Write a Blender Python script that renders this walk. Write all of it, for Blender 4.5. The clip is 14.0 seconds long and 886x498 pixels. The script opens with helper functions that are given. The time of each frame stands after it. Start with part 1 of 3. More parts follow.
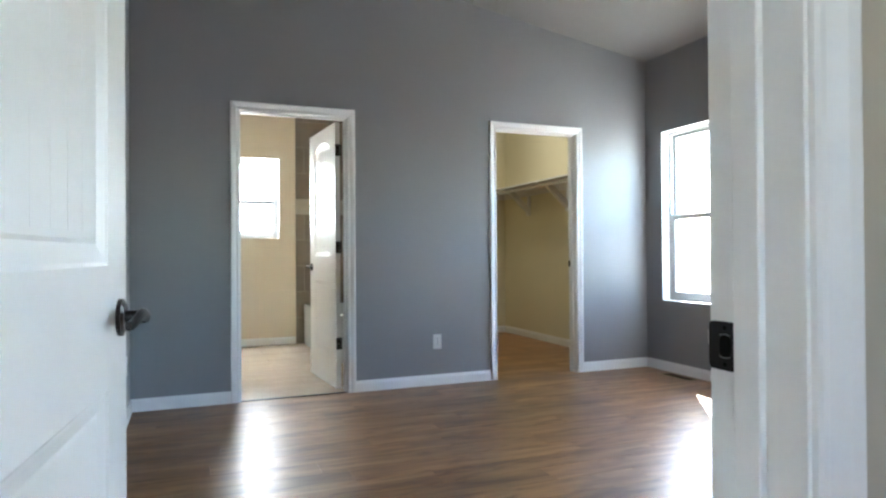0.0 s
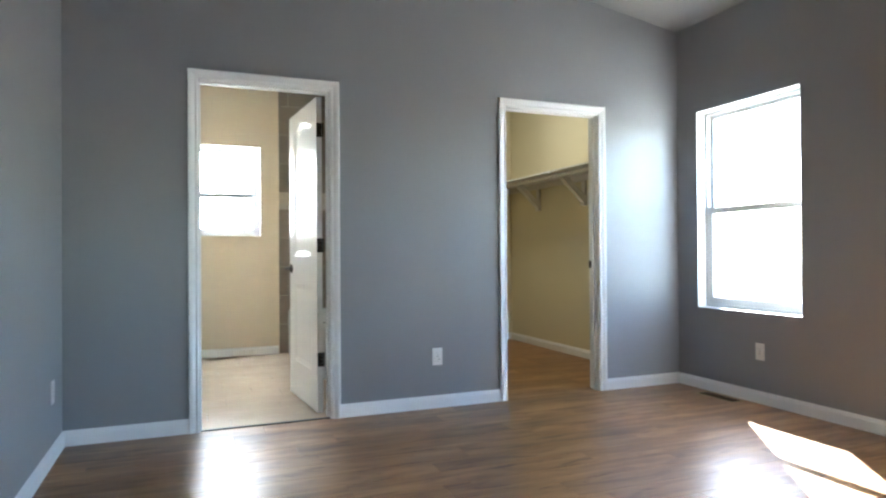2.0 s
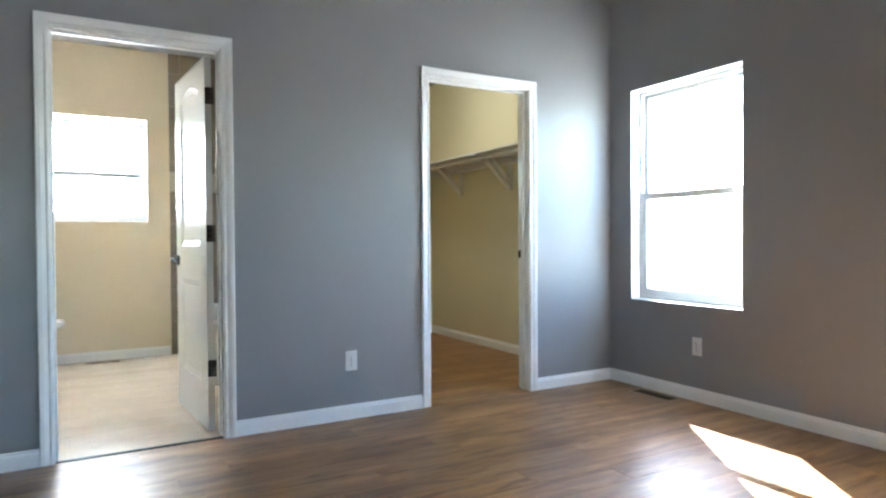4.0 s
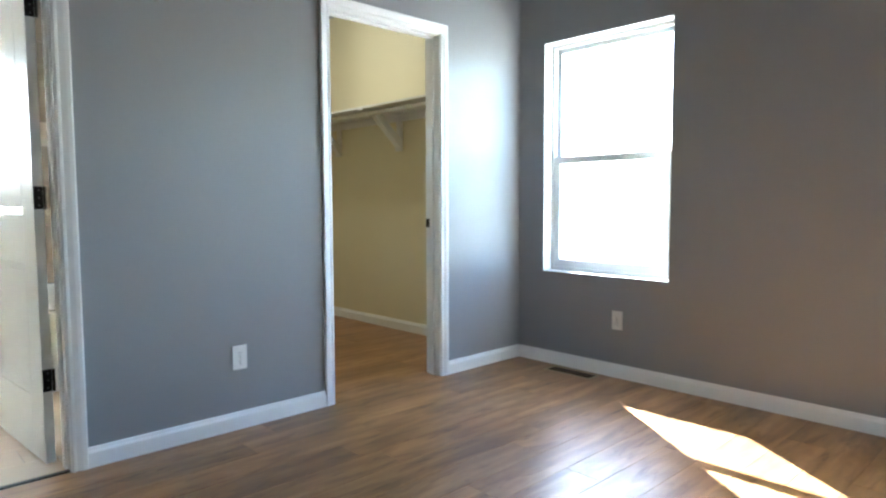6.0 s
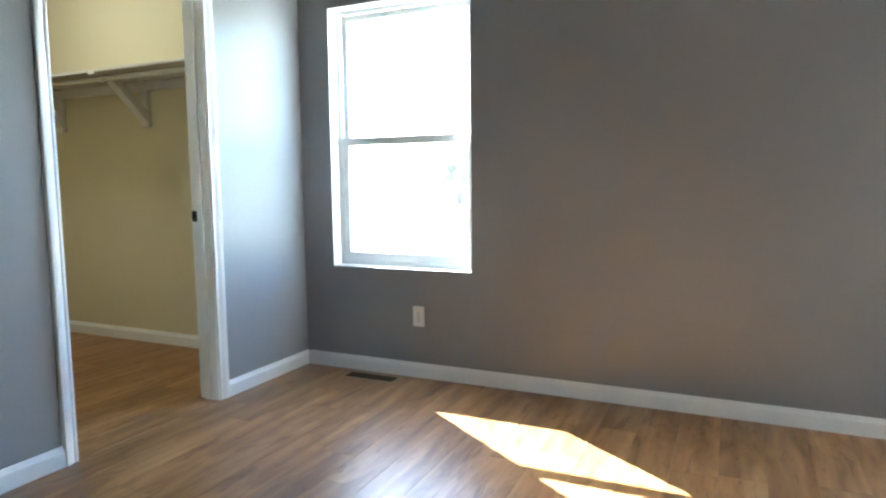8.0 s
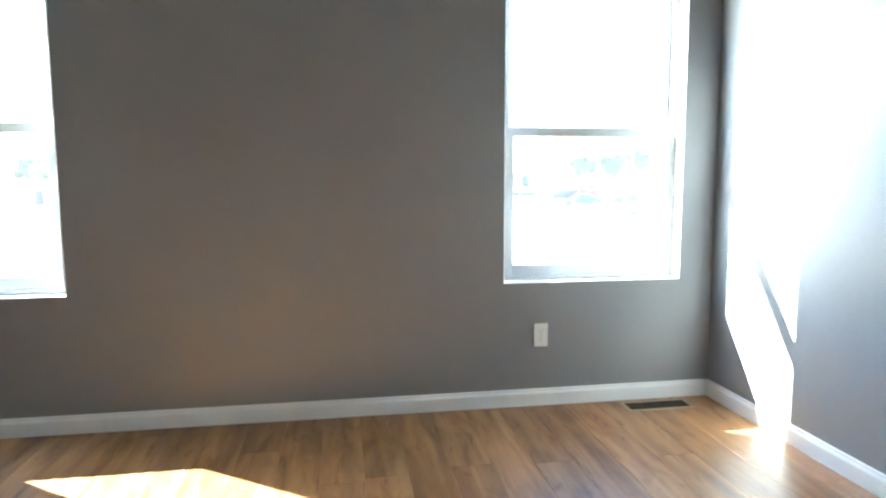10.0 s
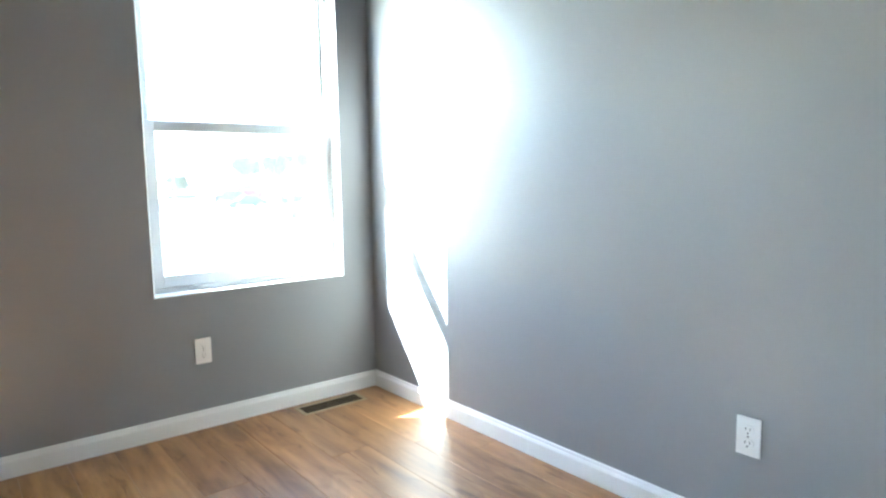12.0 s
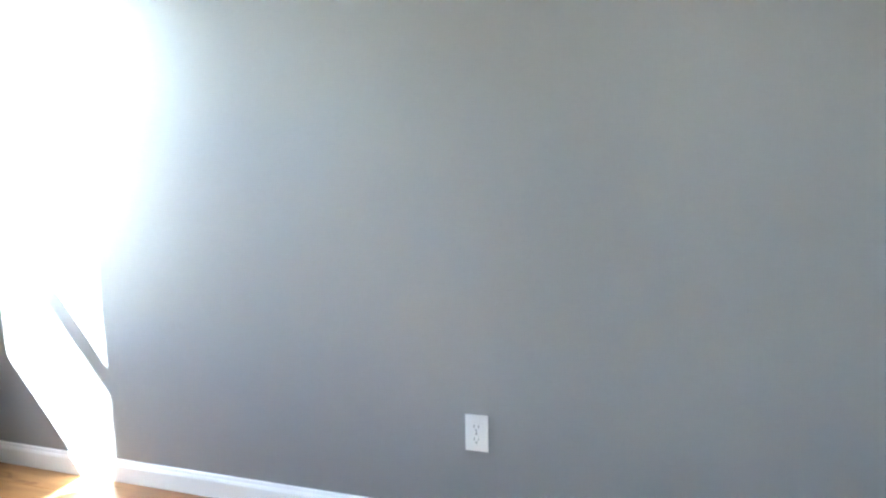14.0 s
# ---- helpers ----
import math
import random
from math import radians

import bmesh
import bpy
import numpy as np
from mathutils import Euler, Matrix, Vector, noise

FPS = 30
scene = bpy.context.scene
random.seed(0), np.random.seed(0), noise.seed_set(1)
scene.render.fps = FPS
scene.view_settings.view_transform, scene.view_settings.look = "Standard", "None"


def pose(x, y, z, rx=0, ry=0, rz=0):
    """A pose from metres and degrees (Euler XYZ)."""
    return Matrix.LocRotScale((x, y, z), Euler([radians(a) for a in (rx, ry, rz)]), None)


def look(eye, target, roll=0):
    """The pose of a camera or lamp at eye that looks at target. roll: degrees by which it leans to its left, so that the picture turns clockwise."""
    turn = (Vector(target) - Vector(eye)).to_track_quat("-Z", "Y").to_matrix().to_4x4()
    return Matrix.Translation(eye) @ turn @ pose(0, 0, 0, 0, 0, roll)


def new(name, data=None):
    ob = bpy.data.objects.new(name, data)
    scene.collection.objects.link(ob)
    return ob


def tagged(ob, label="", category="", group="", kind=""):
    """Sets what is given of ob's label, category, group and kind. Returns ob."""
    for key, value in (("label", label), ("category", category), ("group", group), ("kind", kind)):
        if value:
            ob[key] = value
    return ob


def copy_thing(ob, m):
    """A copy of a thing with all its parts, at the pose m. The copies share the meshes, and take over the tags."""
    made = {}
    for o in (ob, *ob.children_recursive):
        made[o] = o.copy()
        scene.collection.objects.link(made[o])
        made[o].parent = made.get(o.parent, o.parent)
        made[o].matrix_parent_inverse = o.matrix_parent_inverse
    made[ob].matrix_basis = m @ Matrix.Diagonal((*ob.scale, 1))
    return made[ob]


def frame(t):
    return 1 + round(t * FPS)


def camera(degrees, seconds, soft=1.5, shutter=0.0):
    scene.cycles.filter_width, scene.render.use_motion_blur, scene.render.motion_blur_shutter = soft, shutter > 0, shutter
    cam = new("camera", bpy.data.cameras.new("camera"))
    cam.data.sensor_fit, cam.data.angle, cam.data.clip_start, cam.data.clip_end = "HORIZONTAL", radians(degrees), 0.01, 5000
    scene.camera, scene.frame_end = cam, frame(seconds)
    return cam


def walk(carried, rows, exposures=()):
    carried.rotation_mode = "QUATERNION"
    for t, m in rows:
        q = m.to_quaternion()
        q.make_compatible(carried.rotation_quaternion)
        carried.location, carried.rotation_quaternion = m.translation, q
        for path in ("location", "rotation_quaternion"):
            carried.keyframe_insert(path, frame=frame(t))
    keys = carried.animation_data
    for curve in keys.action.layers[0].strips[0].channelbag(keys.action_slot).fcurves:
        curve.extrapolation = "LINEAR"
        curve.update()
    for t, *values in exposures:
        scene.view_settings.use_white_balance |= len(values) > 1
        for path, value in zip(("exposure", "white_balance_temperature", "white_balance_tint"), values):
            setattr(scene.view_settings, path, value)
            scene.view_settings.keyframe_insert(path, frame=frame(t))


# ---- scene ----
cam = camera(69.8, 14.0, soft=2.3)
PATH = [
    (0, (0.173, 0.045, 1.028), (0.914, 1.903, 1.042), -0.4),
    (0.5, (0.248, 0.217, 1.024), (0.986, 2.075, 1.039), -0.4),
    (1, (0.301, 0.415, 1.026), (1.046, 2.271, 1.04), -0.4),
    (1.5, (0.378, 0.597, 1.028), (1.12, 2.454, 1.041), -0.4),
    (2, (0.439, 0.752, 1.023), (1.183, 2.608, 1.037), -0.4),
    (2.5, (0.503, 0.885, 1.025), (1.248, 2.741, 1.039), -0.4),
    (3, (0.55, 1.017, 1.037), (1.317, 2.864, 1.036), -0.4),
    (3.5, (0.603, 1.123, 1.037), (1.454, 2.933, 1.024), -0.5),
    (4, (0.633, 1.218, 1.042), (1.615, 2.961, 1.01), -0.4),
    (4.2, (0.633, 1.256, 1.046), (1.662, 2.971, 1.006), -0.5),
    (6.3, (0.653, 1.995, 1.054), (2.083, 3.385, 0.898), -0.4),
    (6.5, (0.685, 2.038, 1.05), (2.153, 3.386, 0.887), -0.6),
    (7, (0.75, 2.177, 1.064), (2.323, 3.397, 0.87), -0.5),
    (7.2, (0.783, 2.216, 1.07), (2.394, 3.385, 0.868), -0.6),
    (9.3, (1.047, 2.433, 1.119), (3.033, 2.509, 0.894), -0.3),
    (9.5, (1.07, 2.421, 1.14), (3.055, 2.394, 0.9), -0.3),
    (10, (1.093, 2.438, 1.105), (3.056, 2.122, 0.886), -0.2),
    (10.5, (1.107, 2.424, 1.077), (3.011, 1.846, 0.876), -0.2),
    (11, (1.131, 2.41, 1.069), (2.941, 1.583, 0.872), -0.6),
    (11.5, (1.163, 2.358, 1.1), (2.869, 1.338, 0.874), -0.8),
    (12, (1.204, 2.358, 1.096), (2.759, 1.121, 0.869), -0.9),
    (12.5, (1.273, 2.367, 1.109), (2.631, 0.918, 0.875), -1.0),
    (13, (1.354, 2.362, 1.129), (2.485, 0.732, 0.877), -1.2),
    (13.5, (1.458, 2.358, 1.155), (2.315, 0.573, 0.878), -1.2),
    (14, (1.579, 2.332, 1.162), (2.171, 0.444, 0.871), -1.0),
]
EXPOSURES = [(0.0, 5.02, 5700, 8), (3.0, 5.20, 5600, 7), (6.5, 5.26, 5500, 4), (9.5, 5.20, 5500, 1), (11.0, 5.20, 5550, 1), (12.5, 5.32, 5600, 3), (14.0, 5.30, 5700, 5)]
walk(cam, [(t, look(eye, target, roll)) for t, eye, target, roll in PATH], EXPOSURES)

# ---- world, sun ----
SUN_WAY = Vector((-0.75, -1.03, -1.0)).normalized()
world = bpy.data.worlds.new("world")
scene.world = world
world.use_nodes = True
wn = world.node_tree.nodes
sky = wn.new("ShaderNodeTexSky")
sky.sky_type = 'NISHITA'
sky.sun_disc = False
sky.sun_elevation = math.asin(-SUN_WAY.z)
sky.sun_rotation = math.atan2(-SUN_WAY.x, -SUN_WAY.y)
world.node_tree.links.new(sky.outputs[0], wn["Background"].inputs[0])
wn["Background"].inputs[1].default_value = 0.15
sun = new("sun", bpy.data.lights.new("sun", 'SUN'))
sun.data.energy = 4.2
sun.data.angle = radians(0.55)
sun.data.color = (1.0, 0.95, 0.87)
sun.matrix_world = look((20, 28, 30), Vector((20, 28, 30)) + SUN_WAY)


# ---- materials ----
def material(name, color, rough=0.5, metal=0.0, vary=0.08, scale=3.0, fine=120.0, bump=0.0, spec=0.5, object_random=0.0):
    """A painted, cast or woven surface: two scales of colour variation, varied gloss and fine relief."""
    m = bpy.data.materials.new(name)
    m.use_nodes = True
    n, l = m.node_tree.nodes, m.node_tree.links
    b = n["Principled BSDF"]
    b.inputs["Roughness"].default_value = rough
    b.inputs["Metallic"].default_value = metal
    b.inputs["Specular IOR Level"].default_value = spec
    geo = n.new("ShaderNodeNewGeometry")
    big, small = n.new("ShaderNodeTexNoise"), n.new("ShaderNodeTexNoise")
    big.inputs["Scale"].default_value, small.inputs["Scale"].default_value = scale, fine
    big.inputs["Detail"].default_value, small.inputs["Detail"].default_value = 4, 2
    l.new(geo.outputs["Position"], big.inputs["Vector"])
    l.new(geo.outputs["Position"], small.inputs["Vector"])
    mixed = n.new("ShaderNodeMath")
    mixed.operation = 'MULTIPLY_ADD'
    mixed.inputs[1].default_value = 0.3
    l.new(small.outputs[0], mixed.inputs[0])
    l.new(big.outputs[0], mixed.inputs[2])
    ramp = n.new("ShaderNodeValToRGB")
    e = ramp.color_ramp.elements
    e[0].position, e[1].position = 0.35, 0.95
    e[0].color = (*[c * (1 - vary) for c in color], 1)
    e[1].color = (*[min(1, c * (1 + vary)) for c in color], 1)
    l.new(mixed.outputs[0], ramp.inputs[0])
    out = ramp.outputs[0]
    if object_random:
        info, hsv, rng = n.new("ShaderNodeObjectInfo"), n.new("ShaderNodeHueSaturation"), n.new("ShaderNodeMapRange")
        rng.inputs["To Min"].default_value, rng.inputs["To Max"].default_value = 1 - object_random, 1 + object_random
        l.new(info.outputs["Random"], rng.inputs["Value"])
        l.new(rng.outputs[0], hsv.inputs["Value"])
        l.new(out, hsv.inputs["Color"])
        out = hsv.outputs[0]
    l.new(out, b.inputs["Base Color"])
    gloss = n.new("ShaderNodeMapRange")
    gloss.inputs["To Min"].default_value, gloss.inputs["To Max"].default_value = max(0.02, rough - 0.06), rough + 0.06
    l.new(big.outputs[0], gloss.inputs["Value"])
    l.new(gloss.outputs[0], b.inputs["Roughness"])
    if bump:
        bp = n.new("ShaderNodeBump")
        bp.inputs["Strength"].default_value = bump
        bp.inputs["Distance"].default_value = 0.002
        l.new(small.outputs[0], bp.inputs["Height"])
        l.new(bp.outputs[0], b.inputs["Normal"])
    return m


def wood_material(name):
    """Warm brown laminate: grain along local x, each plank with its own tone and figure."""
    m = bpy.data.materials.new(name)
    m.use_nodes = True
    n, l = m.node_tree.nodes, m.node_tree.links
    b = n["Principled BSDF"]
    co, info = n.new("ShaderNodeTexCoord"), n.new("ShaderNodeObjectInfo")
    shift = n.new("ShaderNodeVectorMath")
    shift.operation = 'MULTIPLY_ADD'
    comb = n.new("ShaderNodeCombineXYZ")
    for i in range(3):
        l.new(info.outputs["Random"], comb.inputs[i])
    shift.inputs[1].default_value = (37, 53, 19)
    l.new(comb.outputs[0], shift.inputs[0])
    l.new(co.outputs["Object"], shift.inputs[2])

    def noise_at(sx, sy, scale, detail, distort=0.0):
        mp, tx = n.new("ShaderNodeMapping"), n.new("ShaderNodeTexNoise")
        mp.inputs["Scale"].default_value = (sx, sy, 1)
        tx.inputs["Scale"].default_value, tx.inputs["Detail"].default_value = scale, detail
        tx.inputs["Distortion"].default_value = distort
        l.new(shift.outputs[0], mp.inputs["Vector"])
        l.new(mp.outputs[0], tx.inputs["Vector"])
        return tx.outputs[0]

    figure, grain, blotch, knot = noise_at(0.7, 7.0, 2.2, 3, 0.35), noise_at(3.0, 34.0, 3.0, 2), noise_at(1.3, 4.2, 2.3, 4, 0.9), noise_at(1.9, 8.0, 3.2, 3, 0.8)

    def ramp_of(src, stops):
        r = n.new("ShaderNodeValToRGB")
        while len(r.color_ramp.elements) < len(stops):
            r.color_ramp.elements.new(0.5)
        for e, (p, c) in zip(r.color_ramp.elements, stops):
            e.position, e.color = p, (*c, 1)
        l.new(src, r.inputs[0])
        return r.outputs[0]

    base = ramp_of(figure, [(0.26, (0.215, 0.096, 0.034)), (0.44, (0.310, 0.153, 0.058)), (0.56, (0.370, 0.192, 0.076)), (0.74, (0.465, 0.262, 0.114))])
    fine = ramp_of(grain, [(0.35, (0.955, 0.95, 0.945)), (0.65, (1.03, 1.03, 1.03))])
    dark = ramp_of(blotch, [(0.30, (0.62, 0.55, 0.49)), (0.50, (0.96, 0.95, 0.94)), (0.72, (1.10, 1.10, 1.10))])
    out = base
    specks = ramp_of(knot, [(0.27, (0.62, 0.53, 0.46)), (0.40, (1, 1, 1))])
    for extra in (fine, dark, specks):
        mx = n.new("ShaderNodeMix")
        mx.data_type, mx.blend_type = 'RGBA', 'MULTIPLY'
        mx.inputs["Factor"].default_value = 1.0
        l.new(out, mx.inputs["A"])
        l.new(extra, mx.inputs["B"])
        out = mx.outputs["Result"]
    hsv, rng = n.new("ShaderNodeHueSaturation"), n.new("ShaderNodeMapRange")
    rng.inputs["To Min"].default_value, rng.inputs["To Max"].default_value = 0.83, 1.14
    l.new(info.outputs["Random"], rng.inputs["Value"])
    l.new(rng.outputs[0], hsv.inputs["Value"])
    l.new(out, hsv.inputs["Color"])
    l.new(hsv.outputs[0], b.inputs["Base Color"])
    b.inputs["Specular IOR Level"].default_value = 0.52
    gl = n.new("ShaderNodeMapRange")
    gl.inputs["To Min"].default_value, gl.inputs["To Max"].default_value = 0.305, 0.355
    l.new(grain, gl.inputs["Value"])
    l.new(gl.outputs[0], b.inputs["Roughness"])
    return m


def sheer(name, kinds):
    """A pane or mesh: weights of transparent, glossy, translucent and diffuse."""
    m = bpy.data.materials.new(name)
    m.use_nodes = True
    n, l = m.node_tree.nodes, m.node_tree.links
    n.remove(n["Principled BSDF"])
    shader, total = None, 0.0
    for kind, weight, color in kinds:
        s = n.new(kind)
        s.inputs["Color"].default_value = (*color, 1)
        if kind == "ShaderNodeBsdfGlossy":
            s.inputs["Roughness"].default_value = 0.02
        total += weight
        if shader is None:
            shader = s.outputs[0]
        else:
            mx = n.new("ShaderNodeMixShader")
            mx.inputs[0].default_value = weight / total
            l.new(shader, mx.inputs[1])
            l.new(s.outputs[0], mx.inputs[2])
            shader = mx.outputs[0]
    l.new(shader, n["Material Output"].inputs[0])
    return m


M_GREY = material("grey_wall_paint", (0.272, 0.276, 0.281), 0.39, vary=0.03, scale=1.3, fine=220, bump=0.10)
M_BEIGE = material("beige_wall_paint", (0.71, 0.645, 0.455), 0.5, vary=0.03, scale=1.3, fine=220, bump=0.10)
M_BATH = material("cream_wall_paint", (0.73, 0.628, 0.470), 0.5, vary=0.03, scale=1.3, fine=220, bump=0.10)
M_HALL = material("greige_hall_paint", (0.48, 0.43, 0.345), 0.5, vary=0.03, scale=1.3, fine=220, bump=0.10)
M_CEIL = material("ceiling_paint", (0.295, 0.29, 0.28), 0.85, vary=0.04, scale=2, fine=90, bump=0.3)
M_TRIM = material("white_trim_paint", (0.86, 0.86, 0.85), 0.38, vary=0.03, scale=4, fine=160)
M_DOOR = material("white_door_paint", (0.82, 0.82, 0.81), 0.345, vary=0.025, scale=4, fine=260, bump=0.06)
M_VINYL = material("white_vinyl", (0.56, 0.565, 0.57), 0.4, vary=0.02, scale=5)
M_BRONZE = material("oil_rubbed_bronze", (0.022, 0.019, 0.018), 0.32, metal=0.6, vary=0.25, scale=30)
M_STEEL = material("worn_steel", (0.20, 0.19, 0.18), 0.4, metal=0.8, vary=0.1, scale=40)
M_PLASTIC = material("white_plastic", (0.80, 0.79, 0.77), 0.35, vary=0.02, scale=10)
# near-black painted in for shade inside hollows; also colours the strike screws
M_SLOT = material("hollow_shade_and_screw_black", (0.010, 0.009, 0.009), 0.8, vary=0.1, spec=0.1)
M_WOOD = wood_material("brown_laminate")
M_SUB = material("subfloor", (0.10, 0.06, 0.035), 0.8, vary=0.2)
M_TILE = material("cream_floor_tile", (0.63, 0.52, 0.41), 0.22, vary=0.06, scale=4, fine=30, bump=0.03, object_random=0.04)
M_GROUT = material("pale_grout", (0.50, 0.46, 0.40), 0.9, vary=0.08, fine=300, bump=0.2)
M_WTILE = material("taupe_wall_tile", (0.235, 0.195, 0.155), 0.3, vary=0.12, scale=5, fine=40, bump=0.03, object_random=0.09)
M_BAND = material("pale_accent_tile", (0.50, 0.44, 0.36), 0.3, vary=0.12, scale=12, fine=60, object_random=0.08)
M_TUB = material("white_enamel", (0.82, 0.82, 0.80), 0.12, vary=0.01)
M_REGISTER = material("tan_register_metal", (0.40, 0.32, 0.21), 0.5, metal=0.1, vary=0.1, scale=20, spec=0.25)
M_DARKVENT = material("dark_register_slat", (0.075, 0.055, 0.035), 0.6, metal=0.0, vary=0.2, scale=20, spec=0.12)
M_SHELF = material("white_shelf_paint", (0.74, 0.72, 0.68), 0.4, vary=0.03, scale=4)
M_GLASS = sheer("clear_glass", [("ShaderNodeBsdfTransparent", 0.94, (0.97, 0.99, 0.98)), ("ShaderNodeBsdfGlossy", 0.06, (1, 1, 1))])
# screen mix also stands in for glare: it hazes and dims the view
M_SCREEN = sheer("insect_screen", [("ShaderNodeBsdfTransparent", 0.74, (1, 1, 1)), ("ShaderNodeBsdfTranslucent", 0.015, (0.5, 0.5, 0.5)), ("ShaderNodeBsdfDiffuse", 0.24, (0.2, 0.2, 0.2))])
M_FROST = sheer("frosted_glass", [("ShaderNodeBsdfTranslucent", 0.80, (0.92, 0.93, 0.92)), ("ShaderNodeBsdfTransparent", 0.12, (1, 1, 1)), ("ShaderNodeBsdfGlossy", 0.05, (1, 1, 1))])
M_GROUND = material("dry_pale_ground", (0.40, 0.36, 0.30), 0.95, vary=0.2, scale=0.08, fine=3, bump=0.3)
M_STUCCO = material("pale_stucco", (0.50, 0.46, 0.40), 0.9, vary=0.06, fine=80, bump=0.3)
M_ROOF = material("grey_shingle", (0.11, 0.105, 0.10), 0.9, vary=0.2, scale=4, fine=20, bump=0.4)
M_BARK = material("bark", (0.10, 0.075, 0.05), 0.95, vary=0.3, scale=6)
M_LEAF = material("green_leaves", (0.040, 0.056, 0.028), 0.8, vary=0.3, scale=1.2, fine=6, spec=0.1)
M_TYRE = material("tyre_rubber", (0.02, 0.02, 0.02), 0.8, vary=0.2)
M_CARGLASS = material("dark_car_glass", (0.02, 0.022, 0.025), 0.3, vary=0.05, spec=0.2)
M_REDSHED = material("red_brown_siding", (0.28, 0.075, 0.055), 0.8, vary=0.12, scale=2)


# ---- building helpers ----
def link(name, bm, mat, parent=None, label="", smooth=False):
    me = bpy.data.meshes.new(name)
    bmesh.ops.recalc_face_normals(bm, faces=bm.faces)
    bm.to_mesh(me)
    bm.free()
    for m in (mat if isinstance(mat, (list, tuple)) else [mat]):
        me.materials.append(m)
    if smooth:
        for p in me.polygons:
            p.use_smooth = True
    ob = new(name, me)
    if parent is not None:
        ob.parent = parent
    if label:
        ob["label"] = label
    return ob


def part(name, bm, mat, parent, label="", smooth=False):
    return link(name, bm, mat, parent, label, smooth)


def empty(name, place=(0, 0, 0), turn=0.0):
    ob = new(name)
    ob.empty_display_size = 0.1
    ob.matrix_world = pose(*place, 0, 0, turn)
    return ob


def box(bm, x0, x1, y0, y1, z0, z1, bevel=0.0):
    r = bmesh.ops.create_cube(bm, size=1.0)
    vs = r["verts"]
    for v in vs:
        v.co = Vector((x0 if v.co.x < 0 else x1, y0 if v.co.y < 0 else y1, z0 if v.co.z < 0 else z1))
    if bevel:
        es = list({e for v in vs for e in v.link_edges})
        bmesh.ops.bevel(bm, geom=es, offset=bevel, segments=2, affect='EDGES', profile=0.5)
    return bm


def boxed(*a, bevel=0.0):
    return box(bmesh.new(), *a, bevel=bevel)


def cyl(bm, a, b, r0, r1=None, n=20):
    """A tapered rod from a to b."""
    a, b = Vector(a), Vector(b)
    r1 = r0 if r1 is None else r1
    m = Matrix.Translation((a + b) / 2) @ (b - a).to_track_quat('Z', 'Y').to_matrix().to_4x4()
    bmesh.ops.create_cone(bm, cap_ends=True, segments=n, radius1=r0, radius2=r1, depth=(b - a).length, matrix=m)
    return bm


def prism(bm, outline, to3, d0, d1):
    """A polygon of (u, v) pulled from depth d0 to d1; to3(u, v, d) gives the place."""
    lo = [bm.verts.new(to3(u, v, d0)) for u, v in outline]
    hi = [bm.verts.new(to3(u, v, d1)) for u, v in outline]
    n = len(outline)
    bm.faces.new(lo)
    bm.faces.new(hi[::-1])
    for i in range(n):
        bm.faces.new((lo[i], hi[i], hi[(i + 1) % n], lo[(i + 1) % n]))
    return bm


def wall(name, axis, at0, at1, u0, u1, z0, z1, openings, mats, label, top=None):
    """A wall with real openings. axis 'x': runs along y between x = at0 and at1; 'y': runs along x. mats: faces at at0, at at1, reveals."""
    us = sorted({u0, u1, *[o[0] for o in openings], *[o[1] for o in openings]})
    zs = sorted({z0, z1, *[o[2] for o in openings], *[o[3] for o in openings]})
    us = [u for u in us if u0 <= u <= u1]
    zs = [z for z in zs if z0 <= z <= z1]
    solid = {}
    for i in range(len(us) - 1):
        for k in range(len(zs) - 1):
            cu, cz = (us[i] + us[i + 1]) / 2, (zs[k] + zs[k + 1]) / 2
            solid[i, k] = not any(o[0] < cu < o[1] and o[2] < cz < o[3] for o in openings)
    bm = bmesh.new()
    seen = {}

    def vert(i, k, s):
        if (i, k, s) not in seen:
            u, z = us[i], zs[k]
            if top is not None and k == len(zs) - 1:
                z = top(u)
            seen[i, k, s] = bm.verts.new((s, u, z) if axis == 'x' else (u, s, z))
        return seen[i, k, s]

    for (i, k), full in solid.items():
        if not full:
            continue
        for s, mi in ((at0, 0), (at1, 1)):
            bm.faces.new([vert(i, k, s), vert(i + 1, k, s), vert(i + 1, k + 1, s), vert(i, k + 1, s)]).material_index = mi
        for di, dk, p, q in ((-1, 0, (i, k), (i, k + 1)), (1, 0, (i + 1, k), (i + 1, k + 1)), (0, -1, (i, k), (i + 1, k)), (0, 1, (i, k + 1), (i + 1, k + 1))):
            if not solid.get((i + di, k + dk), False):
                bm.faces.new([vert(*p, at0), vert(*q, at0), vert(*q, at1), vert(*p, at1)]).material_index = 2
    return tagged(link(name, bm, mats), label, "wall", kind="structure")


BASE_PROFILE = [(0.0, 0.0), (0.014, 0.0), (0.014, 0.060), (0.011, 0.067), (0.008, 0.071), (0.006, 0.080), (0.003, 0.083), (0.0, 0.083)]


def baseboard(a, b, inward, label="white painted wooden baseboard along the wall"):
    """A moulded skirting from a to b (x, y), standing off the wall towards inward."""
    a, b, n = Vector((*a, 0)), Vector((*b, 0)), Vector((*inward, 0))
    bm = bmesh.new()
    prism(bm, BASE_PROFILE, lambda d, z, s: (a.lerp(b, s) + n * d) + Vector((0, 0, z)), 0.0, 1.0)
    return tagged(link("baseboard", bm, M_TRIM), label, "baseboard", kind="structure")


CASING = [(0.0, 0.0), (0.0, 0.009), (0.004, 0.012), (0.012, 0.012), (0.016, 0.009), (0.022, 0.011), (0.036, 0.017), (0.050, 0.019), (0.055, 0.017), (0.057, 0.012), (0.057, 0.0)]


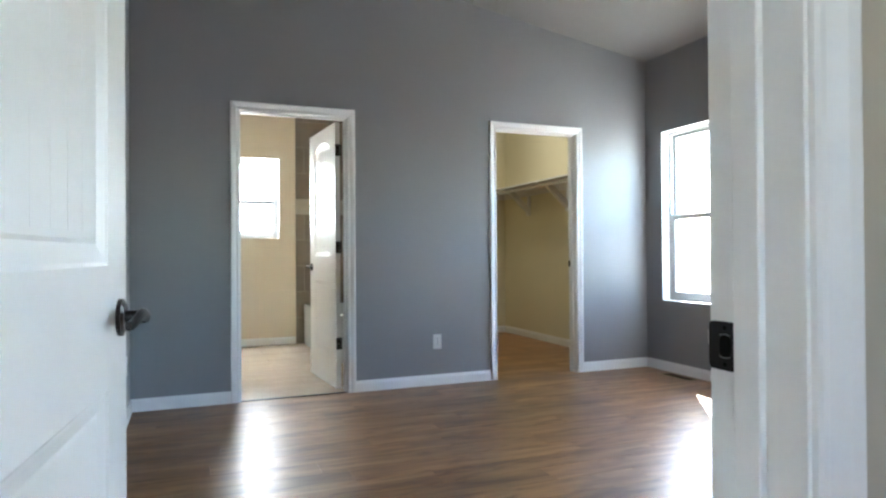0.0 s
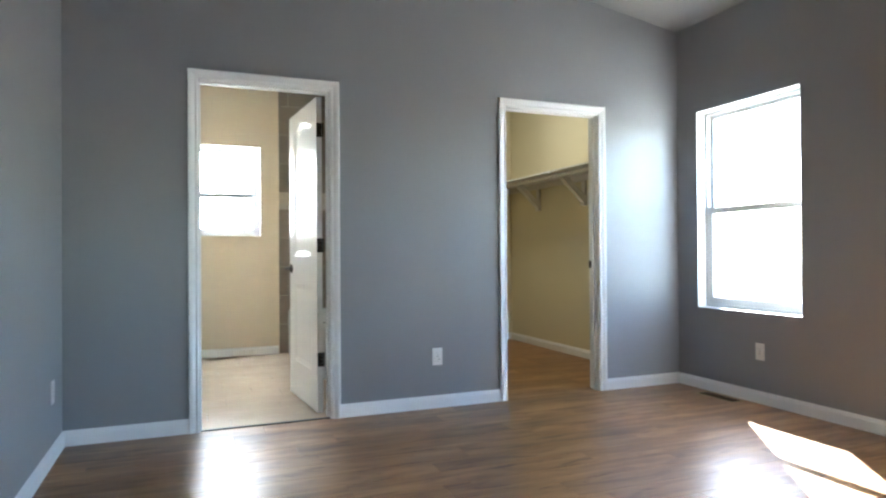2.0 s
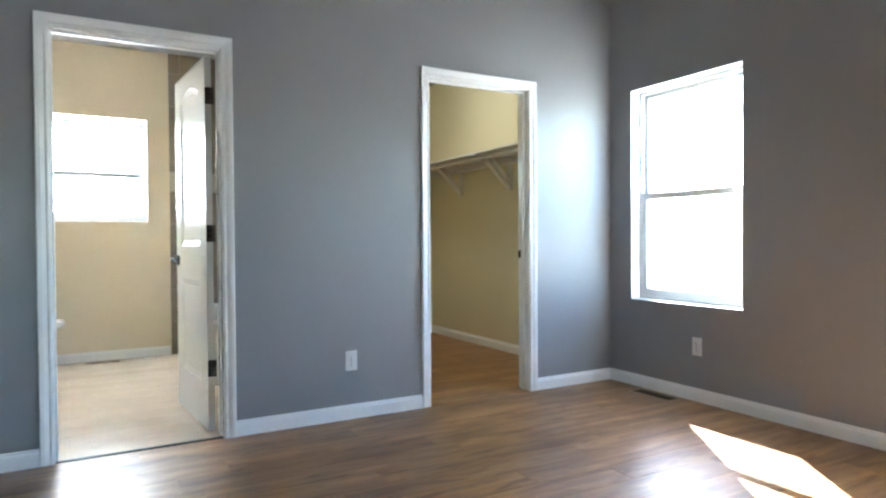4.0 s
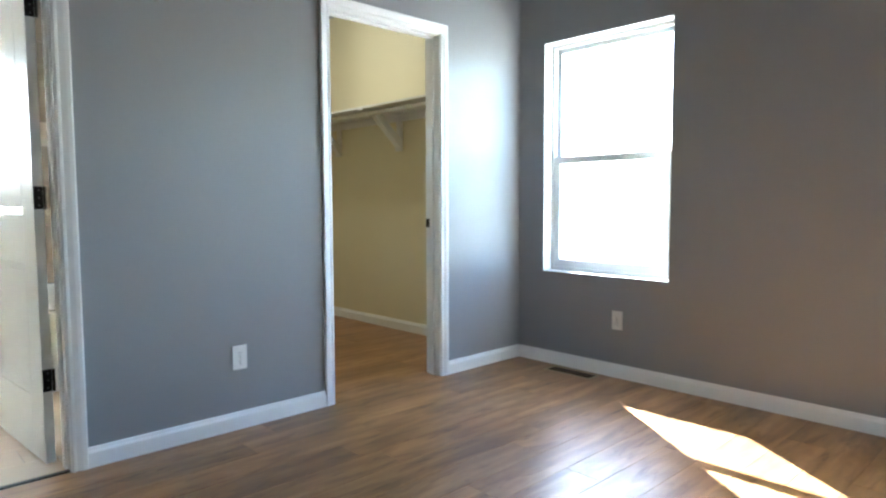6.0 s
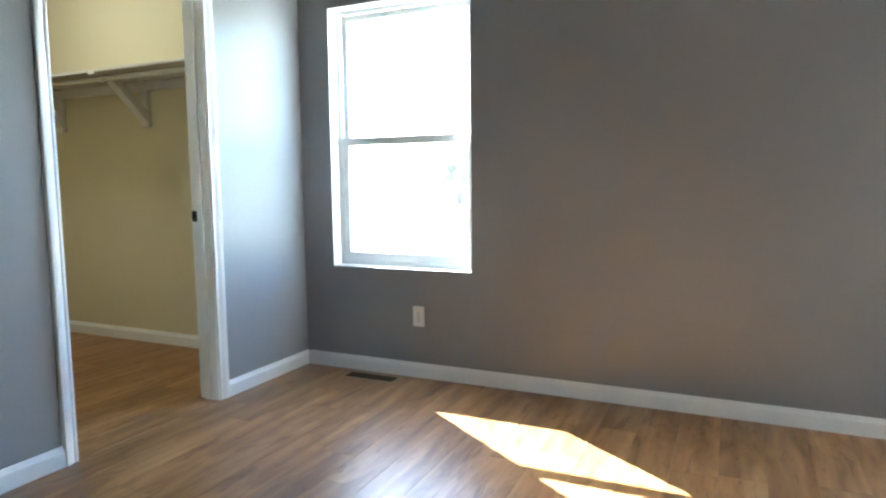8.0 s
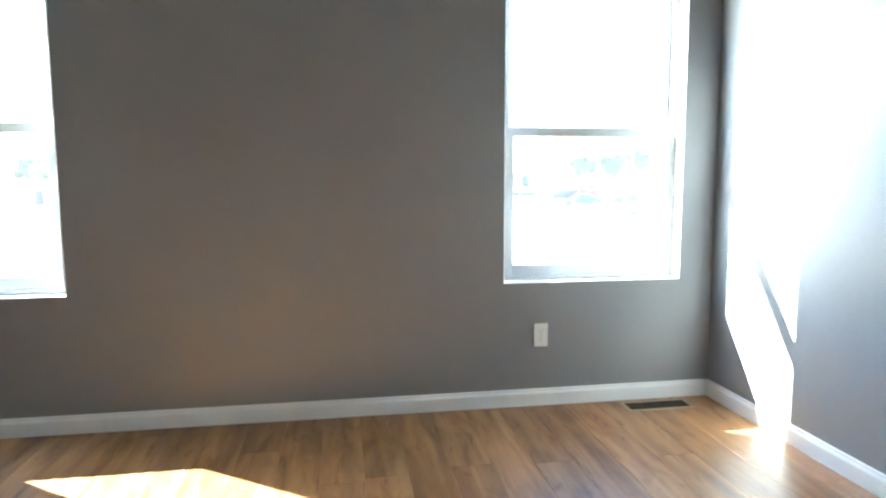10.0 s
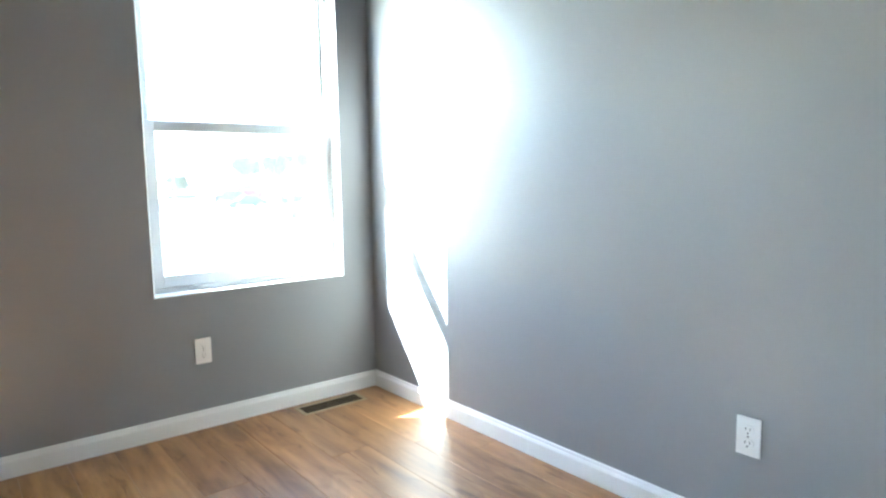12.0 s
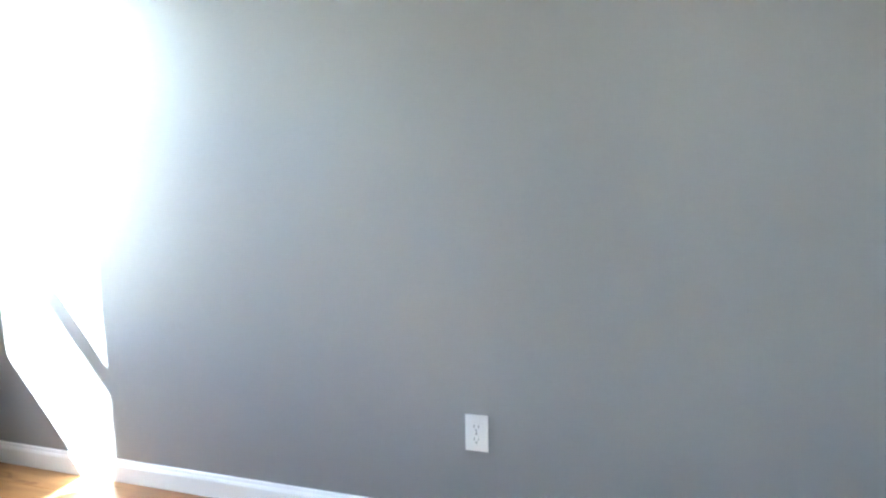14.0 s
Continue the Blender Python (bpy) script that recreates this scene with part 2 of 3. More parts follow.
def casing(parent, x0, x1, h, y, side):
    """Moulded door trim round an opening in a wall that runs along x; side: -1 stands off towards -y."""
    pts = [((x0, 0), (-1, 0)), ((x0, h), (-1, 1)), ((x1, h), (1, 1)), ((x1, 0), (1, 0))]
    for (p, o), (q, w) in zip(pts, pts[1:]):
        bm = bmesh.new()
        rings = []
        for c, d in ((p, o), (q, w)):
            rings.append([bm.verts.new((c[0] + d[0] * (a + 0.005), y + side * b, c[1] + d[1] * (a + 0.005))) for a, b in CASING])
        n = len(CASING)
        for i in range(n):
            bm.faces.new((rings[0][i], rings[0][(i + 1) % n], rings[1][(i + 1) % n], rings[1][i]))
        bm.faces.new(rings[0])
        bm.faces.new(rings[1][::-1])
        part("casing", bm, M_TRIM, parent)


def doorway(name, x0, x1, h, y0, y1, stop_y, label):
    """Jambs, stop and casings of a doorway through a wall between y0 and y1."""
    d = tagged(empty(name, ((x0 + x1) / 2, (y0 + y1) / 2, 0)), label, "doorway", kind="structure")
    inv = d.matrix_world.inverted()
    t = 0.019
    g = 0.002
    part("jamb", boxed(x0 - t, x0, y0 - g, y1 + g, 0, h, bevel=0.001), M_TRIM, d)
    part("jamb", boxed(x1, x1 + t, y0 - g, y1 + g, 0, h, bevel=0.001), M_TRIM, d)
    part("head_jamb", boxed(x0 - t, x1 + t, y0 - g, y1 + g, h, h + t, bevel=0.001), M_TRIM, d)
    for nm, a in (("stop", (x0, x0 + 0.010, 0, h - 0.010)), ("stop", (x1 - 0.010, x1, 0, h - 0.010)), ("head_stop", (x0, x1, h - 0.010, h))):
        part(nm, boxed(a[0], a[1], stop_y - 0.017, stop_y + 0.017, a[2], a[3], bevel=0.002), M_TRIM, d)
    casing(d, x0, x1, h, y0, -1)
    casing(d, x0, x1, h, y1, 1)
    for c in d.children:
        c.matrix_parent_inverse = inv
    return d


def arch(u0, u1, v0, v1, rise):
    """Outline of a panel with a low arched head."""
    pts = [(u0, v0), (u1, v0)]
    for i in range(13):
        s = i / 12
        pts.append((u1 + (u0 - u1) * s, v1 - rise + rise * math.sin(math.pi * s)))
    return pts


def door_leaf(name, width, height, label):
    """A moulded two-panel leaf: hinge at the origin, width along +x, thickness along y; upper panel arched and grooved."""
    leaf = tagged(empty(name), label, "door")
    th, st = 0.0175, 0.145
    u0, u1 = st, width - st
    low, mid0, mid1, hi = 0.25, 0.80, 1.00, height - 0.105
    rise = 0.055
    to3 = lambda u, v, d: (u, d, v + 0.012)
    part("stile", boxed(0, u0, -th, th, 0.012, height + 0.012, bevel=0.0012), M_DOOR, leaf)
    part("stile", boxed(u1, width, -th, th, 0.012, height + 0.012, bevel=0.0012), M_DOOR, leaf)
    part("bottom_rail", prism(bmesh.new(), [(u0, 0), (u1, 0), (u1, low), (u0, low)], to3, -th, th), M_DOOR, leaf)
    part("lock_rail", prism(bmesh.new(), [(u0, mid0), (u1, mid0), (u1, mid1), (u0, mid1)], to3, -th, th), M_DOOR, leaf)
    head = [(u1, height), (u0, height)] + arch(u0, u1, mid1, hi, rise)[2:][::-1]
    part("top_rail", prism(bmesh.new(), head, to3, -th, th), M_DOOR, leaf)
    for nm, outer, inset in (("lower_panel", lambda k: arch(u0 + k, u1 - k, low + k, mid0 - k, 0.0), 0.0), ("upper_panel", lambda k: arch(u0 + k, u1 - k, mid1 + k, hi - k, rise), rise)):
        bm = bmesh.new()
        for side in (-1, 1):
            steps = [(0.0, th), (0.006, th - 0.0035), (0.012, th - 0.0045), (0.034, th - 0.010), (0.040, th - 0.0085)]
            rings = [[bm.verts.new(to3(u, v, side * d)) for u, v in outer(k)] for k, d in steps]
            n = len(rings[0])
            for r, s in zip(rings, rings[1:]):
                for i in range(n):
                    bm.faces.new((r[i], r[(i + 1) % n], s[(i + 1) % n], s[i]))
            bm.faces.new(rings[-1])
            if nm == "upper_panel":
                k = 0.05
                wide = (u1 - u0 - 2 * k) / 5
                for i in range(5):
                    a = u0 + k + i * wide
                    box(bm, a + 0.002, a + wide - 0.002, side * (th - 0.0088) - 0.0005, side * (th - 0.0088) + 0.0005, mid1 + k + 0.012, hi - k - rise * 0.6 + 0.012)
        part(nm, bm, M_DOOR, leaf)
    return leaf


def lever(leaf, u, z, face, toward, th=0.0175):
    """A wave-shaped lever on a round rose; face: side of the leaf (-1 or 1); toward: way the lever points along the leaf."""
    bm = bmesh.new()
    cyl(bm, (u, face * th, z), (u, face * (th + 0.007), z), 0.033, 0.033, 32)
    cyl(bm, (u, face * (th + 0.007), z), (u, face * (th + 0.011), z), 0.032, 0.024, 32)
    hold = part("door_handle", bm, M_BRONZE, leaf, "oil-rubbed bronze lever handle on a round rose", smooth=False)
    bm = bmesh.new()
    cyl(bm, (u, face * (th + 0.010), z), (u, face * (th + 0.044), z), 0.0125, 0.0115, 20)
    path = []
    for i in range(13):
        s = i / 12
        path.append((Vector((u + toward * (-0.008 + 0.112 * s), face * (th + 0.042 - 0.008 * s * s), z + 0.006 * math.sin(s * math.pi * 1.6))), 0.0125 - 0.004 * s, 0.0085 - 0.003 * s))
    rings = []
    for p, rz, ry in path:
        rings.append([bm.verts.new(p + Vector((0, math.cos(a) * ry, math.sin(a) * rz))) for a in [2 * math.pi * j / 12 for j in range(12)]])
    for r, s in zip(rings, rings[1:]):
        for j in range(12):
            bm.faces.new((r[j], r[(j + 1) % 12], s[(j + 1) % 12], s[j]))
    bm.faces.new(rings[0])
    bm.faces.new(rings[-1][::-1])
    part("lever", bm, M_BRONZE, hold)


def hinge(leaf, z, face, th=0.0175):
    """A black butt hinge at the hinge edge of the leaf, knuckle out on the given face."""
    h = part("hinge", boxed(-0.0022, 0.0, -0.016, 0.0165, z - 0.045, z + 0.045, bevel=0.0006), M_BRONZE, leaf, "black butt hinge")
    bm = bmesh.new()
    for i in range(5):
        a = z - 0.045 + 0.018 * i
        cyl(bm, (-0.006, face * (th + 0.004), a + 0.0005), (-0.006, face * (th + 0.004), a + 0.0175), 0.006, n=14)
    part("knuckle", bm, M_BRONZE, h)
    bm = bmesh.new()
    for dz in (-0.03, 0.0, 0.03):
        cyl(bm, (-0.0034, 0.002 * face, z + dz), (-0.0020, 0.002 * face, z + dz), 0.0036, n=10)
    part("screw", bm, M_STEEL, h, "worn steel screw heads")


def strike(x, y, z, face, lip):
    """A strike plate on a jamb face at x; face: way it looks along x; lip: way its lip runs along y."""
    s = tagged(empty("strike_plate", (x, y, z)), "oil-rubbed bronze strike plate screwed to the white door jamb", "strike plate")
    bm = bmesh.new()
    q = 0.0016 * face
    rings = []
    for x in (0.0, q):
        outer, hole = [], []
        for i in range(40):
            a = 2 * math.pi * (i + 0.5) / 40
            c, t = math.cos(a), math.sin(a)
            k = (abs(c) ** 9 + abs(t) ** 9) ** (-1 / 9)
            outer.append(bm.verts.new((x, 0.0025 * lip + 0.0205 * k * c, 0.0268 * k * t)))
            k = (abs(c) ** 3 + abs(t) ** 3) ** (-1 / 3)
            hole.append(bm.verts.new((x, 0.0085 * k * c, 0.0125 * k * t)))
        rings.append((outer, hole))
    (o0, h0), (o1, h1) = rings
    for i in range(40):
        j = (i + 1) % 40
        for p, r in ((o0, h0), (o1, o0), (h1, o1), (h0, h1)):
            bm.faces.new((p[i], p[j], r[j], r[i]))
    part("plate", bm, M_BRONZE, s)
    # thin black piece paints the shade inside the latch hole
    part("latch_hole", boxed(*sorted((0.0002 * face, 0.0006 * face)), -0.009, 0.009, -0.0125, 0.0125), M_SLOT, s, "flat black piece for the shaded latch hole")
    for e in (-1, 1):
        bm = bmesh.new()
        for k in range(5):
            c = -0.006 + 0.003 * k
            lift = 0.0016 * math.sin(math.pi * (k + 0.5) / 5)
            box(bm, *sorted((q, q * 1.5)), c - 0.0015, c + 0.0015, *sorted((e * (0.0108 + lift), e * (0.0120 + lift))))
        part("latch_curl", bm, M_STEEL, s, "worn bright edge of the latch opening")
    for e in (-1, 1):
        part("screw", cyl(bmesh.new(), (q * 0.6, 0, e * 0.0200), (q * 1.2, 0, e * 0.0200), 0.0026, n=12), M_SLOT, s)
    return s


def outlet(place, way, label):
    """A duplex socket plate; way: the direction it faces, as a turn about z in degrees (0: faces -y)."""
    o = tagged(empty("wall_outlet", place, way), label, "outlet", group="wall outlets")
    part("cover_plate", boxed(-0.035, 0.035, -0.006, 0, -0.057, 0.057, bevel=0.0022), M_PLASTIC, o)
    for dz in (-0.0195, 0.0195):
        bm = bmesh.new()
        n = 20
        rim = []
        for i in range(n):
            a = 2 * math.pi * i / n
            rim.append((0.0172 * math.cos(a), max(-0.0138, min(0.0138, 0.0172 * math.sin(a))) + dz))
        prism(bm, rim, lambda u, v, d: (u, d, v), -0.006, -0.0085)
        r = part("receptacle", bm, M_PLASTIC, o)
        bm = bmesh.new()
        box(bm, -0.0075, -0.0055, -0.0088, -0.0084, dz - 0.001, dz + 0.0075)
        box(bm, 0.0055, 0.0075, -0.0088, -0.0084, dz, dz + 0.0065)
        cyl(bm, (0, -0.0084, dz - 0.0085), (0, -0.0088, dz - 0.0085), 0.0026, n=10)
        part("slot", bm, M_SLOT, r, "flat black marks for the shaded socket slots")
    part("screw", cyl(bmesh.new(), (0, -0.006, 0), (0, -0.0072, 0), 0.003, n=10), M_STEEL, o)
    return o


def register(place, length, width, turn, label):
    """A floor register: flange, slats and a flat black sheet for the shade in the duct."""
    g = tagged(empty("floor_register", place, turn), label, "floor vent", group="floor registers")
    f = 0.016
    bm = bmesh.new()
    L, W = length / 2, width / 2
    box(bm, -L, L, -W, -W + f, 0.0, 0.004, bevel=0.001)
    box(bm, -L, L, W - f, W, 0.0, 0.004, bevel=0.001)
    box(bm, -L, -L + f, -W + f, W - f, 0.0, 0.004, bevel=0.001)
    box(bm, L - f, L, -W + f, W - f, 0.0, 0.004, bevel=0.001)
    part("flange", bm, M_REGISTER, g, "tan metal flange")
    # thin black sheet under the slats paints the shade of the duct
    part("duct", boxed(-L + f, L - f, -W + f, W - f, 0.0005, 0.0012), M_SLOT, g, "flat black sheet for the shaded duct opening")
    part("divider", boxed(-0.004, 0.004, -W + f, W - f, 0.0012, 0.0036), M_DARKVENT, g)
    slat = None
    n = int((length - 2 * f) / 0.012)
    for i in range(n):
        x = -L + f + (i + 0.5) * (length - 2 * f) / n
        if abs(x) < 0.006:
            continue
        if slat is None:
            slat = part("slat", boxed(-0.0028, 0.0028, -W + f, W - f, 0.0012, 0.0030), M_DARKVENT, g)
            slat.location.x = x
        else:
            c = slat.copy()
            scene.collection.objects.link(c)
            c.location.x = x
    return g


def ring(bm, y0, y1, z0, z1, w, x0, x1, wb=None, wt=None, bevel=0.002):
    """A rectangular frame in the plane of an east wall."""
    wb, wt = wb or w, wt or w
    box(bm, x0, x1, y0, y0 + w, z0, z1, bevel=bevel)
    box(bm, x0, x1, y1 - w, y1, z0, z1, bevel=bevel)
    box(bm, x0, x1, y0 + w, y1 - w, z0, z0 + wb, bevel=bevel)
    box(bm, x0, x1, y0 + w, y1 - w, z1 - wt, z1, bevel=bevel)
    return bm


def window(name, y0, y1, z0, z1, x0, depth, rail, glass, label, screen=True):
    """A white single-hung window, drawn as if in an east wall whose inner face is x = x0. rail: height of the meeting rail."""
    w = tagged(empty(name), label, "window", kind="structure")
    t = 0.006
    part("sill", boxed(x0 - 0.001, x0 + depth, y0, y1, z0, z0 + t, bevel=0.002), M_TRIM, w)
    part("head_return", boxed(x0 - 0.001, x0 + depth, y0, y1, z1 - t, z1, bevel=0.002), M_TRIM, w)
    part("side_return", boxed(x0 - 0.001, x0 + depth, y0, y0 + t, z0 + t, z1 - t, bevel=0.002), M_TRIM, w)
    part("side_return", boxed(x0 - 0.001, x0 + depth, y1 - t, y1, z0 + t, z1 - t, bevel=0.002), M_TRIM, w)
    a0, a1, b0, b1 = y0 + t, y1 - t, z0 + t, z1 - t
    f = 0.022
    part("window_frame", ring(bmesh.new(), a0, a1, b0, b1, f, x0 + 0.078, x0 + depth), M_VINYL, w)
    lo = part("lower_sash", ring(bmesh.new(), a0 + f, a1 - f, b0 + f, rail + 0.018, 0.040, x0 + 0.082, x0 + 0.110, wb=0.052, wt=0.046), M_VINYL, w)
    up = part("upper_sash", ring(bmesh.new(), a0 + f, a1 - f, rail - 0.018, b1 - f, 0.030, x0 + 0.112, x0 + 0.138, wb=0.034, wt=0.030), M_VINYL, w)
    p = part("pane", boxed(x0 + 0.094, x0 + 0.097, a0 + f + 0.03, a1 - f - 0.03, b0 + f + 0.04, rail - 0.014), glass, lo, "window glass")
    q = part("pane", boxed(x0 + 0.124, x0 + 0.127, a0 + f + 0.018, a1 - f - 0.018, rail + 0.012, b1 - f - 0.02), glass, up, "window glass")
    if screen:
        part("insect_screen", boxed(x0 + 0.142, x0 + 0.1425, a0 + f, a1 - f, b0 + f, rail), M_SCREEN, w, "fine grey insect screen, also hazing the view outside")
    return w


# ---- structure ----
XW, XE, YS, YN = -0.194, 4.005, 0.597, 4.690
YH, YB = 0.482, 4.805
HEAD = 2.040
GROUND = -2.1


def slope(x):
    return 2.745 + 0.167 * (XE - x)


D1, D2, D3 = (0.498, 1.258), (2.497, 3.257), (-0.050, 0.720)
J = 0.019
G3 = [M_GREY, M_GREY, M_TRIM]
W1, W2 = (3.607, 4.488, 0.605, 2.077), (0.772, 1.678, 0.605, 2.077)
wall("wall_north", 'y', YN, YB, XW - 0.116, XE + 0.16, -0.25, 3.46, [(D1[0] - J, D1[1] + J, -0.25, HEAD + J), (D2[0] - J, D2[1] + J, -0.25, HEAD + J)], [M_GREY, M_BEIGE, M_TRIM], "grey painted wall with two doorways", slope)
wall("wall_south", 'y', YH, YS, XW - 0.116, XE + 0.16, -0.25, 3.46, [(D3[0] - J, D3[1] + J, -0.25, HEAD + J)], [M_HALL, M_GREY, M_TRIM], "grey painted wall with the entry doorway", slope)
wall("wall_east", 'x', XE, XE + 0.16, YS, YN, GROUND, slope(XE), [(W1[0], W1[1], W1[2], W1[3]), (W2[0], W2[1], W2[2], W2[3])], [M_GREY, M_STUCCO, M_TRIM], "grey painted outer wall with two windows")
wall("wall_west", 'x', XW - 0.116, XW, YS, YN, GROUND, slope(XW), [], [M_STUCCO, M_GREY, M_GREY], "grey painted plain side wall")
BX0, BX1, BY1 = XW, 2.20, 7.496
BW = (0.235, 1.132, 1.212, 2.127)
wall("bathroom_wall_north", 'y', BY1, BY1 + 0.16, BX0 - 0.116, BX1, GROUND, 2.74, [BW], [M_BATH, M_STUCCO, M_TRIM], "cream painted bathroom wall with a frosted window")
wall("bathroom_wall_west", 'x', BX0 - 0.116, BX0, YB, BY1, GROUND, 2.74, [], [M_STUCCO, M_BATH, M_BATH], "cream painted bathroom side wall")
wall("partition_wall", 'x', BX1, BX1 + 0.115, YB, BY1 + 0.16, -0.25, 2.74, [], [M_BATH, M_BEIGE, M_BEIGE], "beige painted wall between bathroom and closet")
CX0, CY1 = BX1 + 0.115, 7.458
wall("closet_wall_north", 'y', CY1, CY1 + 0.198, CX0, XE + 0.16, GROUND, 2.74, [], [M_BEIGE, M_STUCCO, M_BEIGE], "beige painted closet end wall")
wall("closet_wall_east", 'x', XE, XE + 0.16, YB, CY1, GROUND, 2.74, [], [M_BEIGE, M_STUCCO, M_BEIGE], "beige painted closet side wall")
# hall behind the entry door; opening in its unseen end wall added for light
HX0, HX1, HY0 = -0.75, 1.75, -3.2
wall("hall_wall_west", 'x', HX0 - 0.116, HX0, HY0, YH, GROUND, 2.5, [], [M_STUCCO, M_HALL, M_HALL], "greige painted hall wall")
wall("hall_wall_east", 'x', HX1, HX1 + 0.116, HY0, YH, GROUND, 2.5, [], [M_HALL, M_STUCCO, M_HALL], "greige painted hall wall")
wall("hall_wall_south", 'y', HY0 - 0.16, HY0, HX0 - 0.116, HX1 + 0.116, GROUND, 2.5, [(0.2, 0.8, 1.2, 2.0)], [M_STUCCO, M_HALL, M_TRIM], "greige painted unseen hall wall with an opening added for light")


def slab(name, corners, thick, mat, label, category):
    """A slab over four corners (x, y, z of the lower face), in order round."""
    bm = bmesh.new()
    lo = [bm.verts.new(c) for c in corners]
    hi = [bm.verts.new((c[0], c[1], c[2] + thick)) for c in corners]
    bm.faces.new(lo)
    bm.faces.new(hi[::-1])
    for i in range(4):
        bm.faces.new((lo[i], hi[i], hi[(i + 1) % 4], lo[(i + 1) % 4]))
    return tagged(link(name, bm, mat), label, category, kind="structure")


xa, xb = XW - 0.30, XE + 0.22
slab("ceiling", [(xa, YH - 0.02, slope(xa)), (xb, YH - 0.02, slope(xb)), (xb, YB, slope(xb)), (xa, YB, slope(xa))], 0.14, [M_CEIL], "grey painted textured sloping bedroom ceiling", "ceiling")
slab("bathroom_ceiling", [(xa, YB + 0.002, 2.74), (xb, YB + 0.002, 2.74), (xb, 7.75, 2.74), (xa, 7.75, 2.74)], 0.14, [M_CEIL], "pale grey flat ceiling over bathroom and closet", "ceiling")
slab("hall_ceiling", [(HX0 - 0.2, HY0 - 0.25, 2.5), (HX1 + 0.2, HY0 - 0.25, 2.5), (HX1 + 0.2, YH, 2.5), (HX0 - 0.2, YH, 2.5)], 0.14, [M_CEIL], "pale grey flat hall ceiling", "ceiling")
slab("hall_floor", [(HX0 - 0.1, HY0 - 0.1, -0.2), (HX1 + 0.1, HY0 - 0.1, -0.2), (HX1 + 0.1, YH + 0.06, -0.2), (HX0 - 0.1, YH + 0.06, -0.2)], 0.2, [M_WOOD], "brown laminate hall floor", "floor")
floor = slab("floor", [(XW, YH + 0.06, -0.2), (XE, YH + 0.06, -0.2), (XE, CY1, -0.2), (XW, CY1, -0.2)], 0.190, [M_SUB], "glossy warm brown laminate plank floor", "floor")
bath_floor = slab("bathroom_floor", [(XW, YN + 0.02, -0.012), (BX1, YN + 0.02, -0.012), (BX1, BY1, -0.012), (XW, BY1, -0.012)], 0.0090, [M_GROUT], "cream rectangular tile bathroom floor", "floor")

for a, b, n in (((XW, YN), (D1[0] - 0.062, YN), (0, -1)), ((D1[1] + 0.062, YN), (D2[0] - 0.062, YN), (0, -1)), ((D2[1] + 0.062, YN), (XE, YN), (0, -1)),
                ((XE, YN - 0.014), (XE, YS + 0.014), (-1, 0)), ((XE, YS), (D3[1] + 0.062, YS), (0, 1)), ((XW, YS), (XW, YN - 0.014), (1, 0)),
                ((XE, YB), (XE, CY1), (-1, 0)), ((CX0, CY1), (XE - 0.014, CY1), (0, -1)), ((XW, BY1), (1.305, BY1), (0, -1)), ((XW, YB), (XW, BY1 - 0.014), (1, 0))):
    baseboard(a, b, n)

doorway("door_1", *D1, HEAD, YN, YB, YB - 0.054, "white moulded trim round the bathroom doorway")
doorway("door_2", *D2, HEAD, YN, YB, YB - 0.054, "white moulded trim round the open closet doorway")
doorway("door_3", *D3, HEAD, YH, YS, YS - 0.054, "white moulded trim round the bedroom entry")
window("window_1", *W1, XE, 0.16, 1.335, M_GLASS, "white vinyl single-hung window in a white return")
window("window_2", *W2, XE, 0.16, 1.335, M_GLASS, "white vinyl single-hung window near the corner")
bw = window("window_3", -BW[1], -BW[0], BW[2], BW[3], 0.0, 0.16, 1.635, M_FROST, "white bathroom window with frosted glass", screen=False)
bw.matrix_world = pose(0, BY1, 0, 0, 0, 90)

# ---- doors ----
leaf = door_leaf("entry_door", 0.757, 2.02, "white two-panel moulded door standing open on the bedroom wall side")
for z in (0.35, 1.08, 1.82):
    hinge(leaf, z, 1)
lever(leaf, 0.757 - 0.062, 0.919, -1, -1)
leaf.matrix_world = pose(D3[0] + 0.020, YS + 0.014, 0, 0, 0, 90 - 5.7)
leaf = door_leaf("bathroom_door", 0.752, 2.02, "white two-panel moulded door standing open into the bathroom")
for z in (0.35, 1.08, 1.82):
    hinge(leaf, z, -1)
lever(leaf, 0.752 - 0.062, 0.92, 1, -1)
leaf.matrix_world = pose(D1[1] - 0.040, YB + 0.014, 0, 0, 0, 90 + 4.6)
for z in (0.35, 1.08, 1.82):
    tagged(link("hinge_leaf", boxed(D1[1] - 0.0022, D1[1] - 0.0002, YB - 0.034, YB + 0.001, z - 0.033, z + 0.057, bevel=0.0006), M_BRONZE), "black hinge leaf let into the white door jamb", "hinge", group="jamb hinge leaves")
strike(D3[1], YS - 0.018, 0.924, -1, 1)
strike(D2[1], YB - 0.018, 0.933, -1, 1)

# ---- fixtures ----
outlet((1.971, YN, 0.339), 0, "white duplex outlet on the grey wall between the doorways")
outlet((XE, 3.927, 0.348), -90 + 0, "white duplex outlet on the grey wall below a window")
outlet((XE, 1.490, 0.350), -90, "white duplex outlet on the grey wall below a window")
outlet((2.027, YS, 0.345), 180, "white duplex outlet on the bare grey wall")
outlet((XW, 4.415, 0.345), 90, "white duplex outlet on the grey side wall near the corner")
outlet((XW, 3.100, 0.310), 90, "white duplex outlet low on the grey side wall")
register((3.897, 0.926, 0.0), 0.340, 0.122, 90, "tan metal floor register with dark slats by the baseboard")
register((3.897, 4.180, 0.0), 0.340, 0.122, 90, "tan metal floor register with dark slats by the baseboard")
